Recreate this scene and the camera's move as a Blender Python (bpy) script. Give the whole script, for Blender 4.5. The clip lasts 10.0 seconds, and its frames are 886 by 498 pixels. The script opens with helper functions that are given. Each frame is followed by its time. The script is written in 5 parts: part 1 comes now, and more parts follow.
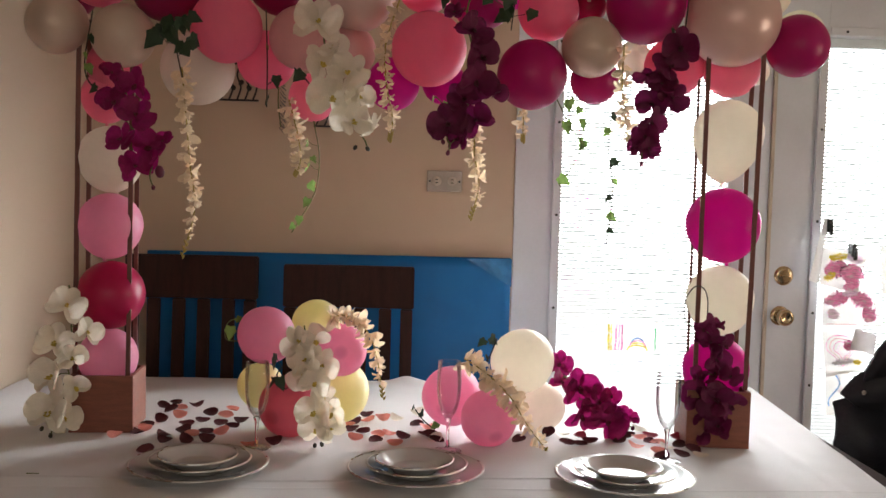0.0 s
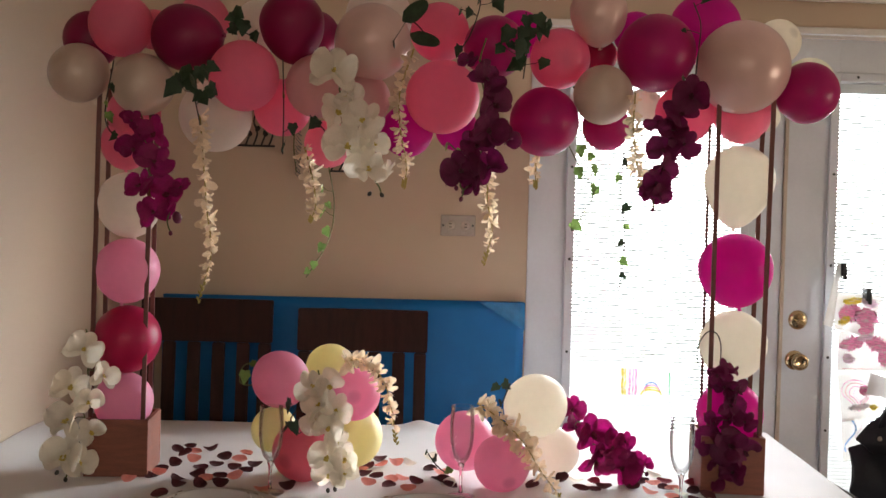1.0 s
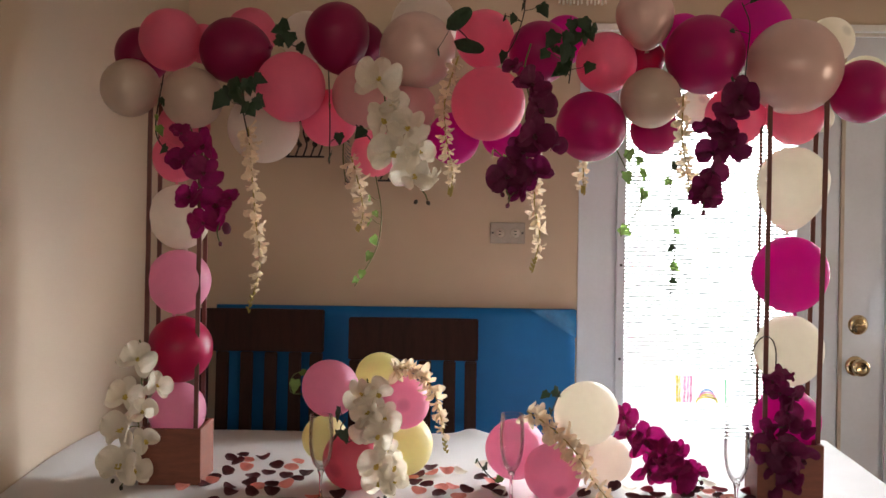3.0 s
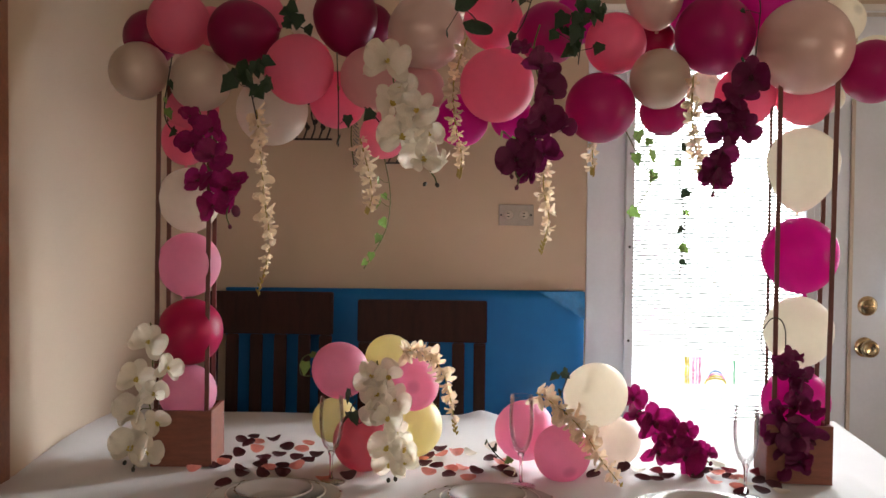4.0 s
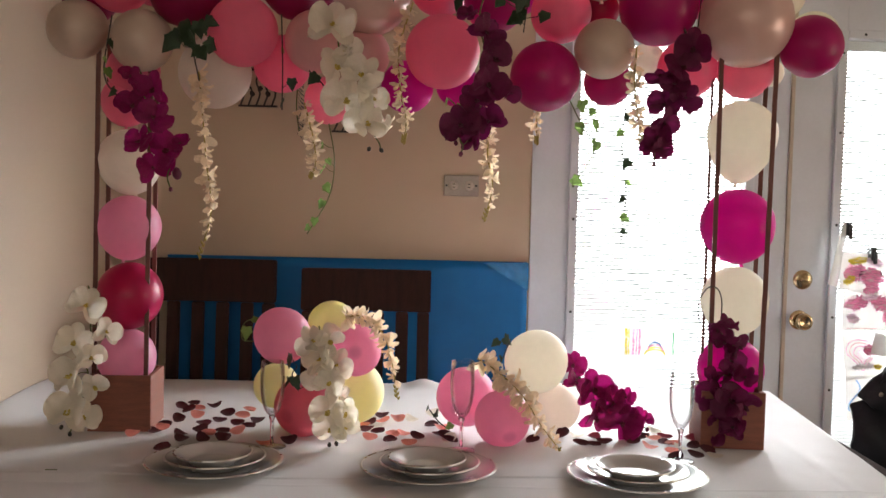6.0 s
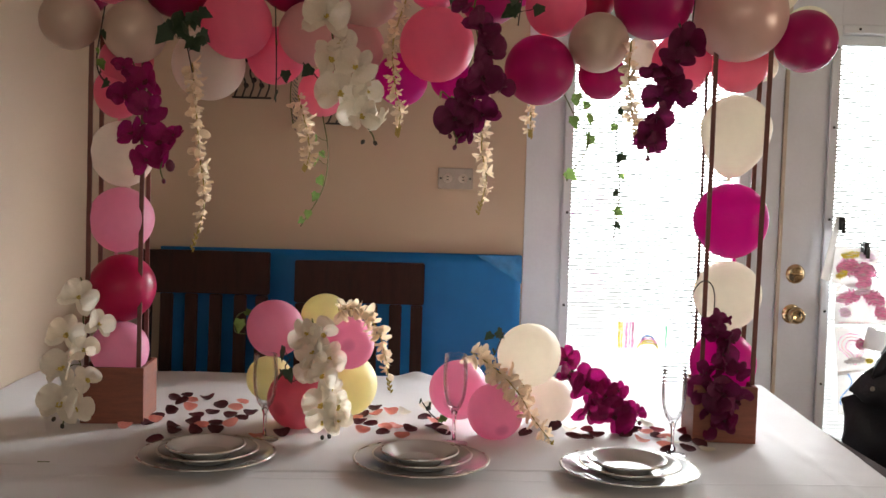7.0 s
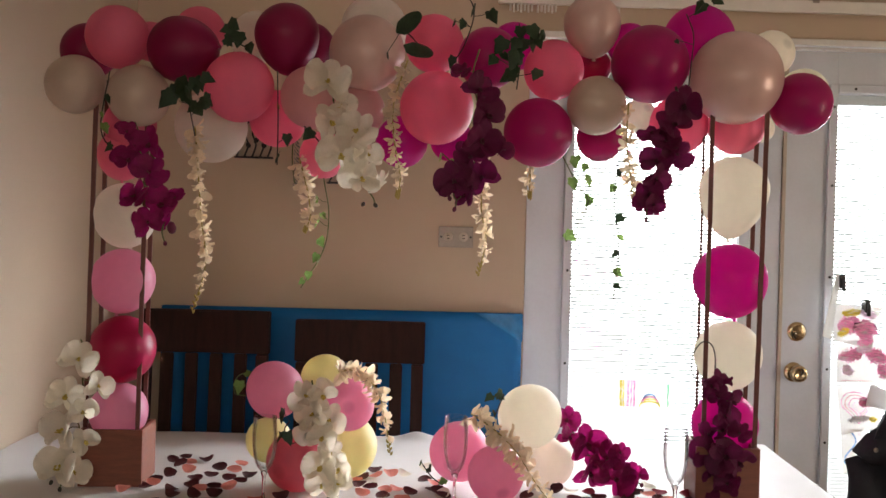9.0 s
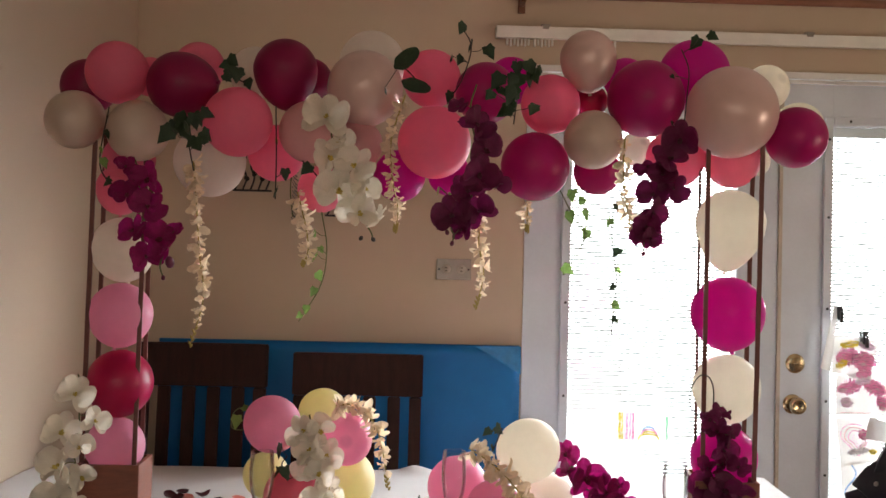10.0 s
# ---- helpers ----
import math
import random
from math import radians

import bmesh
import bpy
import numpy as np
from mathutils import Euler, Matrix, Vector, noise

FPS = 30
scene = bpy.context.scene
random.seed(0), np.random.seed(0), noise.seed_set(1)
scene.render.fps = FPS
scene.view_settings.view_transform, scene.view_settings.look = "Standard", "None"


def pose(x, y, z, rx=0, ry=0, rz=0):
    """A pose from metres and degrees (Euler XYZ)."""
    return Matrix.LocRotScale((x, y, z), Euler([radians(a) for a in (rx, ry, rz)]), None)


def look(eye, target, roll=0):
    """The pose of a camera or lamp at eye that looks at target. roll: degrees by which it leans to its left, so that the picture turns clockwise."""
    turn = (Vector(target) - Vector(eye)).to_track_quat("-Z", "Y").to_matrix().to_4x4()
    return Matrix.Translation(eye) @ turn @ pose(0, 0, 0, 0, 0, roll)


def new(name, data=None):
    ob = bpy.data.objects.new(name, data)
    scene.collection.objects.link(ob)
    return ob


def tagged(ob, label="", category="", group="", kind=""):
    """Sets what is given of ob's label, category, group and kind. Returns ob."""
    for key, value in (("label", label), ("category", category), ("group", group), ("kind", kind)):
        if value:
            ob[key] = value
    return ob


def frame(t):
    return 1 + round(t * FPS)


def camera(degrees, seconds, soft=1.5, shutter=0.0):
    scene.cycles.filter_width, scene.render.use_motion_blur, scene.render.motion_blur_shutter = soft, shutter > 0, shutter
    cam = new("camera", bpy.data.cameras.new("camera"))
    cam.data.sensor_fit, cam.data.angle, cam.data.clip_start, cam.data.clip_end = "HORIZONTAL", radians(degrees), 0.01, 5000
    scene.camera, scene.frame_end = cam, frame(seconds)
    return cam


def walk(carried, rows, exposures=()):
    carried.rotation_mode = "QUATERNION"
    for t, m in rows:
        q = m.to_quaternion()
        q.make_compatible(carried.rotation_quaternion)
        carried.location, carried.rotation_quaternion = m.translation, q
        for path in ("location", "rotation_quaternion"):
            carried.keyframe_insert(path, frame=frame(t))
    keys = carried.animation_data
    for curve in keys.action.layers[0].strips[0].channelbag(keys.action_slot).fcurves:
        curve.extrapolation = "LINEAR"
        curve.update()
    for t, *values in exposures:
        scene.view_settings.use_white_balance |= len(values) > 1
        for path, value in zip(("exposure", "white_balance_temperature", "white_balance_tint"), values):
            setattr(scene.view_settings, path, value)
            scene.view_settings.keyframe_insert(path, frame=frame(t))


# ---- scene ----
cam = camera(48.9, 10.0)
PATH = [
    (0, (-0.085, -0.202, 1.318), (0.003, 1.792, 1.192), 1.5),
    (0.5, (-0.083, -0.21, 1.324), (-0.009, 1.787, 1.235), 1.4),
    (1, (-0.084, -0.219, 1.327), (-0.027, 1.78, 1.285), 1.5),
    (1.5, (-0.088, -0.228, 1.331), (-0.047, 1.772, 1.332), 1.7),
    (2, (-0.085, -0.235, 1.335), (-0.062, 1.764, 1.375), 1.5),
    (2.5, (-0.079, -0.23, 1.329), (-0.079, 1.77, 1.365), 0.8),
    (3, (-0.067, -0.213, 1.323), (-0.123, 1.786, 1.298), 0.7),
    (3.2, (-0.074, -0.208, 1.319), (-0.154, 1.79, 1.266), 1.1),
    (4.3, (-0.068, -0.215, 1.323), (-0.124, 1.783, 1.262), 0.1),
    (4.5, (-0.066, -0.212, 1.321), (-0.096, 1.787, 1.274), 0.3),
    (5, (-0.068, -0.215, 1.317), (-0.059, 1.784, 1.276), 1.2),
    (5.5, (-0.063, -0.219, 1.296), (-0.037, 1.779, 1.223), 1.3),
    (7, (-0.06, -0.218, 1.3), (-0.01, 1.777, 1.179), 1.6),
    (7.5, (-0.06, -0.22, 1.304), (-0.013, 1.777, 1.208), 1.8),
    (8, (-0.061, -0.221, 1.309), (-0.018, 1.777, 1.237), 1.9),
    (8.5, (-0.057, -0.224, 1.312), (-0.017, 1.775, 1.268), 1.7),
    (9, (-0.056, -0.224, 1.32), (-0.013, 1.775, 1.306), 1.5),
    (9.5, (-0.055, -0.223, 1.324), (-0.008, 1.777, 1.338), 1.4),
    (10, (-0.055, -0.228, 1.329), (-0.01, 1.771, 1.376), 1.4),
]
walk(cam, [(t, look(eye, target, roll)) for t, eye, target, roll in PATH])

# ---- world and light ----
world = bpy.data.worlds.new("sky")
scene.world = world
world.use_nodes = True
wn = world.node_tree.nodes
sky = wn.new("ShaderNodeTexSky")
sky.sky_type = "NISHITA"
sky.sun_disc = False
sky.sun_elevation, sky.sun_rotation = radians(38), radians(25)
wn["Background"].inputs["Strength"].default_value = 0.15
world.node_tree.links.new(sky.outputs["Color"], wn["Background"].inputs["Color"])

DOOR_SKY = 57.0, 36.0  # brightest sky, through each door leaf, watts
DAY = 14.5        # brightness of the hazy daylight behind the glazed doors
SIDE = 17.0      # window in the side wall, watts
REAR = 15.5      # fill from an added, unseen opening behind the viewer, watts


def area_lamp(name, at, target, sx, sy, watts, colour, spread=180):
    data = bpy.data.lights.new(name, "AREA")
    data.shape, data.size, data.size_y, data.energy, data.color = "RECTANGLE", sx, sy, watts, colour
    data.spread = radians(spread)
    ob = new(name, data)
    ob.matrix_world = look(at, target)
    return ob


area_lamp("offview_light", (3.14, 0.9, 1.15), (-0.9, 1.9, 1.6), 0.8, 0.7, SIDE, (1.0, 0.84, 0.66))
# added fill for the fronts of the balloons, no source seen there
area_lamp("offview_light", (-0.1, -2.64, 1.58), (-0.3, 2, 1.6), 2.7, 1.4, REAR, (1.0, 0.81, 0.61))

area_lamp("door_daylight", (1.78, 3.38, 1.10), (-0.5, 2.15, 0.84), 0.6, 1.2, DOOR_SKY[1], (0.92, 0.965, 1.0), 120)
area_lamp("door_daylight", (0.92, 3.38, 1.10), (-0.9, 2.00, 0.90), 0.6, 1.2, DOOR_SKY[0], (0.92, 0.965, 1.0), 120)


# ---- materials ----
def srgb(r, g, b):
    return tuple(((c / 255 + 0.055) / 1.055) ** 2.4 if c > 10 else c / 255 / 12.92 for c in (r, g, b)) + (1.0,)


def material(name, colour, rough=0.5, metal=0.0, scale=20.0, vary=0.12, bump=0.1, grain=200.0, coat=0.0,
             translucent=0.0, per_object=0.0, stretch=(1, 1, 1), rough_vary=0.08, sheen=0.0, depth=0.002, gloss=0.5, pole=False):
    """A node material: colour varied at two scales, fine relief, and, for thin things, light through it."""
    m = bpy.data.materials.new(name)
    m.use_nodes = True
    nt = m.node_tree
    n, link = nt.nodes, nt.links.new
    p = n["Principled BSDF"]
    tc = n.new("ShaderNodeTexCoord")
    mp = n.new("ShaderNodeMapping")
    mp.inputs["Scale"].default_value = stretch
    link(tc.outputs["Object"], mp.inputs["Vector"])
    big = n.new("ShaderNodeTexNoise")
    big.inputs["Scale"].default_value, big.inputs["Detail"].default_value = scale, 5
    fine = n.new("ShaderNodeTexNoise")
    fine.inputs["Scale"].default_value, fine.inputs["Detail"].default_value = grain, 4
    link(mp.outputs[0], big.inputs["Vector"])
    link(mp.outputs[0], fine.inputs["Vector"])
    ramp = n.new("ShaderNodeMapRange")
    ramp.inputs["From Min"].default_value, ramp.inputs["From Max"].default_value = 0.3, 0.7
    ramp.inputs["To Min"].default_value, ramp.inputs["To Max"].default_value = 1 - vary, 1 + vary
    link(big.outputs["Fac"], ramp.inputs["Value"])
    r2 = n.new("ShaderNodeMapRange")
    r2.inputs["From Min"].default_value, r2.inputs["From Max"].default_value = 0.3, 0.7
    r2.inputs["To Min"].default_value, r2.inputs["To Max"].default_value = 1 - vary * 0.4, 1 + vary * 0.4
    link(fine.outputs["Fac"], r2.inputs["Value"])
    mul = n.new("ShaderNodeMath")
    mul.operation = "MULTIPLY"
    link(ramp.outputs[0], mul.inputs[0])
    link(r2.outputs[0], mul.inputs[1])
    last = mul
    if per_object:
        info = n.new("ShaderNodeObjectInfo")
        r3 = n.new("ShaderNodeMapRange")
        r3.inputs["To Min"].default_value, r3.inputs["To Max"].default_value = 1 - per_object, 1 + per_object
        link(info.outputs["Random"], r3.inputs["Value"])
        last = n.new("ShaderNodeMath")
        last.operation = "MULTIPLY"
        link(mul.outputs[0], last.inputs[0])
        link(r3.outputs[0], last.inputs[1])
    if pole:  # thicker, darker latex at the pole
        sep = n.new("ShaderNodeSeparateXYZ")
        link(tc.outputs["Object"], sep.inputs[0])
        spot = n.new("ShaderNodeMapRange")
        spot.interpolation_type = "SMOOTHSTEP"
        spot.inputs["From Min"].default_value, spot.inputs["From Max"].default_value = 0.95, 1.0
        spot.inputs["To Min"].default_value, spot.inputs["To Max"].default_value = 1.0, 0.78
        link(sep.outputs["Z"], spot.inputs["Value"])
        dim = n.new("ShaderNodeMath")
        dim.operation = "MULTIPLY"
        link(last.outputs[0], dim.inputs[0])
        link(spot.outputs[0], dim.inputs[1])
        last = dim
    tint = n.new("ShaderNodeVectorMath")
    tint.operation = "SCALE"
    tint.inputs[0].default_value = colour[:3]
    link(last.outputs[0], tint.inputs["Scale"])
    link(tint.outputs[0], p.inputs["Base Color"])
    rr = n.new("ShaderNodeMapRange")
    rr.inputs["To Min"].default_value, rr.inputs["To Max"].default_value = max(rough - rough_vary, 0.02), min(rough + rough_vary, 1)
    link(big.outputs["Fac"], rr.inputs["Value"])
    link(rr.outputs[0], p.inputs["Roughness"])
    p.inputs["Metallic"].default_value = metal
    p.inputs["Specular IOR Level"].default_value = gloss
    p.inputs["Coat Weight"].default_value = coat
    p.inputs["Coat Roughness"].default_value = 0.12
    p.inputs["Sheen Weight"].default_value = sheen
    if bump:
        b = n.new("ShaderNodeBump")
        b.inputs["Strength"].default_value, b.inputs["Distance"].default_value = bump, depth
        link(fine.outputs["Fac"], b.inputs["Height"])
        link(b.outputs[0], p.inputs["Normal"])
    if translucent:
        tr = n.new("ShaderNodeBsdfTranslucent")
        link(tint.outputs[0], tr.inputs["Color"])
        mix = n.new("ShaderNodeMixShader")
        mix.inputs[0].default_value = translucent
        link(p.outputs[0], mix.inputs[1])
        link(tr.outputs[0], mix.inputs[2])
        link(mix.outputs[0], n["Material Output"].inputs["Surface"])
    return m


def glass_material(name, colour=(1, 1, 1, 1), rough=0.0, ior=1.45):
    m = bpy.data.materials.new(name)
    m.use_nodes = True
    p = m.node_tree.nodes["Principled BSDF"]
    p.inputs["Base Color"].default_value = colour
    p.inputs["Transmission Weight"].default_value = 1.0
    p.inputs["Roughness"].default_value = rough
    p.inputs["IOR"].default_value = ior
    return m


def thin_glass_material(name):
    """Thin blown glass: clear, with gloss that grows towards the edges."""
    m = bpy.data.materials.new(name)
    m.use_nodes = True
    n, link = m.node_tree.nodes, m.node_tree.links.new
    clear = n.new("ShaderNodeBsdfTransparent")
    clear.inputs["Color"].default_value = (0.965, 0.97, 0.97, 1)
    shine = n.new("ShaderNodeBsdfGlossy")
    shine.inputs["Roughness"].default_value = 0.04
    edge = n.new("ShaderNodeLayerWeight")
    edge.inputs["Blend"].default_value = 0.25
    part_gloss = n.new("ShaderNodeMath")
    part_gloss.operation = "MULTIPLY"
    part_gloss.inputs[1].default_value = 0.6
    link(edge.outputs["Fresnel"], part_gloss.inputs[0])
    mix = n.new("ShaderNodeMixShader")
    link(part_gloss.outputs[0], mix.inputs[0])
    link(clear.outputs[0], mix.inputs[1])
    link(shine.outputs[0], mix.inputs[2])
    link(mix.outputs[0], n["Material Output"].inputs["Surface"])
    return m


def glow_material(name, colour, strength):
    m = bpy.data.materials.new(name)
    m.use_nodes = True
    p = m.node_tree.nodes["Principled BSDF"]
    p.inputs["Base Color"].default_value = (0.02, 0.02, 0.02, 1)
    p.inputs["Emission Color"].default_value = colour
    p.inputs["Emission Strength"].default_value = strength
    return m


PAINT = material("wall_paint", (0.54, 0.42, 0.308, 1), 0.62, scale=2.5, vary=0.03, bump=0.25, grain=260, depth=0.0015)
CEILING = material("ceiling_paint", (0.78, 0.74, 0.68, 1), 0.8, scale=3, vary=0.03, bump=0.3, grain=120)
FLOOR = material("floor_boards", (0.20, 0.11, 0.06, 1), 0.4, scale=3, vary=0.25, grain=40, stretch=(1, 8, 1))
DOOR_WHITE = material("door_paint", (0.62, 0.65, 0.70, 1), 0.38, scale=6, vary=0.05, bump=0.12, grain=90)
TRIM_WHITE = material("trim_paint", (0.66, 0.63, 0.58, 1), 0.42, scale=8, vary=0.05, bump=0.12, grain=90)
GAP = material("weather_strip", (0.50, 0.42, 0.34, 1), 0.6, scale=15, vary=0.1)
BLACK = material("black_plastic", (0.012, 0.012, 0.013, 1), 0.4)
BRASS = material("polished_brass", (0.56, 0.42, 0.25, 1), 0.2, metal=1.0, scale=40, vary=0.1, bump=0.03, rough_vary=0.06)
SLAT = material("blind_slat", (0.34, 0.34, 0.33, 1), 0.6, vary=0.02, bump=0, gloss=0.2)
VINYL = material("white_vinyl", (0.74, 0.70, 0.63, 1), 0.4, vary=0.04, bump=0.05)
ROD_WOOD = material("curtain_rod_wood", (0.22, 0.085, 0.045, 1), 0.35, scale=8, vary=0.2, stretch=(1, 8, 8))
BLUE = material("blue_vinyl", (0.005, 0.135, 0.37, 1), 0.45, scale=4, vary=0.10, bump=0.25, grain=14, gloss=0.25, depth=0.004)
BLUE_FILM = material("blue_film", (0.02, 0.19, 0.44, 1), 0.25, scale=30, vary=0.2, bump=0.4, grain=40, depth=0.004)
CHAIR_WOOD = material("dark_stained_wood", (0.030, 0.010, 0.007, 1), 0.62, scale=9, vary=0.28, grain=60, bump=0.1, stretch=(6, 6, 1), gloss=0.2)
STAND_WOOD = material("reddish_cedar", (0.21, 0.062, 0.033, 1), 0.6, scale=14, vary=0.18, grain=90, bump=0.3, stretch=(1, 1, 7))
ROD_STAIN = material("stained_dowel", (0.125, 0.031, 0.021, 1), 0.5, scale=20, vary=0.2, grain=120, bump=0.3, stretch=(6, 6, 1))
CLOTH = material("table_linen", (0.60, 0.575, 0.565, 1), 0.75, scale=7, vary=0.035, bump=0.35, grain=900, sheen=0.15, depth=0.0006)
CHINA = material("white_china", (0.54, 0.53, 0.51, 1), 0.09, scale=10, vary=0.03, bump=0.0, coat=0.5, rough_vary=0.03)
SILVER = material("silver_band", (0.56, 0.54, 0.50, 1), 0.28, metal=1.0, bump=0)
GLASS = glass_material("clear_glass", ior=1.45)
THIN_GLASS = thin_glass_material("thin_blown_glass")
PANE = glass_material("window_glass", (0.96, 0.98, 0.97, 1))
PAPER = material("paper", (0.82, 0.82, 0.80, 1), 0.8, vary=0.04, bump=0.1, translucent=0.11)
GREY_PAPER = material("grey_paper", (0.72, 0.72, 0.74, 1), 0.8, vary=0.05, bump=0.1, translucent=0.06)
JACKET = material("black_leather", (0.016, 0.016, 0.021, 1), 0.55, gloss=0.4, scale=18, vary=0.3, bump=0.5, grain=160, depth=0.003)
PLATE_METAL = material("brushed_nickel", (0.34, 0.30, 0.26, 1), 0.42, metal=0.5, bump=0.05)
SOCKET = material("ivory_plastic", (0.48, 0.42, 0.35, 1), 0.4, bump=0)
DECAL = material("black_metal_art", (0.016, 0.014, 0.013, 1), 0.5)
GREY_FEATHER = material("grey_dried_plume", (0.20, 0.18, 0.16, 1), 0.85, scale=60, vary=0.35)

LATEX = {}
for key, colour, rough, coat, through_light in (
        ("burgundy", (0.31, 0.005, 0.075, 1), 0.42, 0.1, 0.30),
        ("magenta_dark", (0.48, 0.005, 0.16, 1), 0.40, 0.1, 0.35),
        ("magenta", (0.66, 0.014, 0.36, 1), 0.38, 0.1, 0.62),
        ("crimson", (0.48, 0.012, 0.09, 1), 0.36, 0.15, 0.42),
        ("pink", (0.91, 0.255, 0.40, 1), 0.40, 0.10, 0.55),
        # pink balloons lit from behind, the extra brightness put into the colour
        ("pink_backlit", (0.91, 0.31, 0.42, 1), 0.40, 0.10, 0.58),
        ("soft_pink", (0.87, 0.40, 0.55, 1), 0.38, 0.12, 0.55),
        ("coral", (0.74, 0.17, 0.24, 1), 0.40, 0.1, 0.48),
        ("blush", (0.74, 0.42, 0.42, 1), 0.36, 0.1, 0.45),
        ("pearl", (0.68, 0.53, 0.44, 1), 0.36, 0.2, 0.25),
        ("pearl_pink", (0.74, 0.52, 0.47, 1), 0.30, 0.3, 0.25),
        ("white", (0.83, 0.75, 0.67, 1), 0.36, 0.12, 0.58),
        ("ivory", (0.90, 0.86, 0.75, 1), 0.36, 0.12, 0.64),
        ("yellow", (0.84, 0.78, 0.45, 1), 0.36, 0.1, 0.55)):
    LATEX[key] = material("latex_" + key, colour, rough, metal=0.16 if "pearl" in key else 0.0, gloss=0.4, rough_vary=0.0, scale=4, vary=0.02, bump=0.02, grain=60, coat=coat,
                          translucent=through_light, per_object=0.05, pole=key in ("soft_pink", "coral", "ivory"))

PETAL = {
    "white": material("silk_white", (0.82, 0.755, 0.63, 1), 0.65, scale=40, vary=0.06, bump=0.3, translucent=0.48, per_object=0.06),
    "magenta": material("silk_magenta", (0.27, 0.004, 0.092, 1), 0.6, scale=45, vary=0.3, bump=0.3, translucent=0.40, per_object=0.15),
    "plum": material("silk_plum", (0.14, 0.004, 0.054, 1), 0.6, scale=45, vary=0.3, bump=0.3, translucent=0.34, per_object=0.18),
    "cream": material("silk_cream", (0.86, 0.72, 0.53, 1), 0.65, scale=50, vary=0.10, bump=0.3, translucent=0.48, per_object=0.12),
}
LIP = {
    "white": material("orchid_lip_yellow", (0.60, 0.46, 0.10, 1), 0.6, scale=90, vary=0.3, translucent=0.2),
    "magenta": material("orchid_lip_wine", (0.13, 0.004, 0.03, 1), 0.6, scale=90, vary=0.3, translucent=0.2),
    "plum": material("orchid_lip_dark", (0.08, 0.004, 0.025, 1), 0.6, scale=90, vary=0.3, translucent=0.2),
}
STEM = material("green_stem", (0.10, 0.12, 0.035, 1), 0.6, scale=40, vary=0.2)
STEM_YELLOW = material("yellow_stem", (0.36, 0.28, 0.06, 1), 0.6, scale=40, vary=0.2)
BUD = material("dark_bud", (0.025, 0.022, 0.014, 1), 0.5, scale=60, vary=0.3)
BUD_PLUM = material("plum_bud", (0.11, 0.006, 0.035, 1), 0.5, scale=60, vary=0.3)
WIRE = material("dark_wire", (0.02, 0.016, 0.013, 1), 0.5)
LEAF = {
    "dark": material("ivy_dark", (0.022, 0.048, 0.020, 1), 0.5, scale=50, vary=0.3, bump=0.3, translucent=0.2, per_object=0.25),
    "fresh": material("ivy_fresh", (0.20, 0.33, 0.085, 1), 0.55, scale=50, vary=0.25, bump=0.3, translucent=0.45, per_object=0.3),
}
ROSE = {
    "d": material("petal_wine", (0.075, 0.007, 0.012, 1), 0.7, scale=80, vary=0.25, bump=0.3, translucent=0.2, per_object=0.3, sheen=0.1),
    "r": material("petal_red", (0.24, 0.012, 0.03, 1), 0.7, scale=80, vary=0.2, bump=0.3, translucent=0.25, per_object=0.2, sheen=0.1),
    "p": material("petal_coral", (0.72, 0.25, 0.20, 1), 0.7, scale=80, vary=0.18, bump=0.3, translucent=0.35, per_object=0.12, sheen=0.1),
    "w": material("petal_cream", (0.70, 0.64, 0.54, 1), 0.7, scale=80, vary=0.1, bump=0.3, translucent=0.35, per_object=0.1, sheen=0.1),
}


# ---- building blocks ----
def finish(bm, name, mat, smooth=True):
    me = bpy.data.meshes.new(name)
    bmesh.ops.recalc_face_normals(bm, faces=bm.faces)
    bm.to_mesh(me)
    bm.free()
    if smooth:
        me.polygons.foreach_set("use_smooth", [True] * len(me.polygons))
    if mat:
        me.materials.append(mat)
    return me


def part(name, bm, mat, parent=None, label="", smooth=True, m=None):
    """Links a bmesh, or a mesh made before, as one mesh object under a thing or a part."""
    me = bm if isinstance(bm, bpy.types.Mesh) else finish(bm, name, mat, smooth)
    ob = new(name, me)
    if parent:
        ob.parent = parent
    if m is not None:
        ob.matrix_basis = m
    if label:
        ob["label"] = label
    return ob


def box(bm, x0, x1, y0, y1, z0, z1, bevel=0.0):
    """Adds a box, its edges rounded by bevel."""
    r = bmesh.ops.create_cube(bm, size=1, matrix=Matrix.LocRotScale(((x0 + x1) / 2, (y0 + y1) / 2, (z0 + z1) / 2), None, (x1 - x0, y1 - y0, z1 - z0)))
    if bevel:
        edges = list({e for v in r["verts"] for e in v.link_edges})
        bmesh.ops.bevel(bm, geom=edges, offset=bevel, segments=2, affect="EDGES", profile=0.6)
    return bm


def a_box(*a, bevel=0.0):
    return box(bmesh.new(), *a, bevel=bevel)


def lathe(profile, steps=40, bm=None, m=Matrix()):
    """Turns a profile of (radius, height) round the z axis."""
    bm = bm or bmesh.new()
    rings = []
    for r, z in profile:
        if r < 1e-5:
            rings.append([bm.verts.new(m @ Vector((0, 0, z)))])
        else:
            rings.append([bm.verts.new(m @ Vector((r * math.cos(2 * math.pi * i / steps), r * math.sin(2 * math.pi * i / steps), z))) for i in range(steps)])
    for a, b in zip(rings, rings[1:]):
        for i in range(steps):
            j = (i + 1) % steps
            if len(a) == 1 and len(b) > 1:
                bm.faces.new((a[0], b[i], b[j]))
            elif len(b) == 1 and len(a) > 1:
                bm.faces.new((a[i], a[j], b[0]))
            elif len(a) > 1:
                bm.faces.new((a[i], a[j], b[j], b[i]))
    return bm


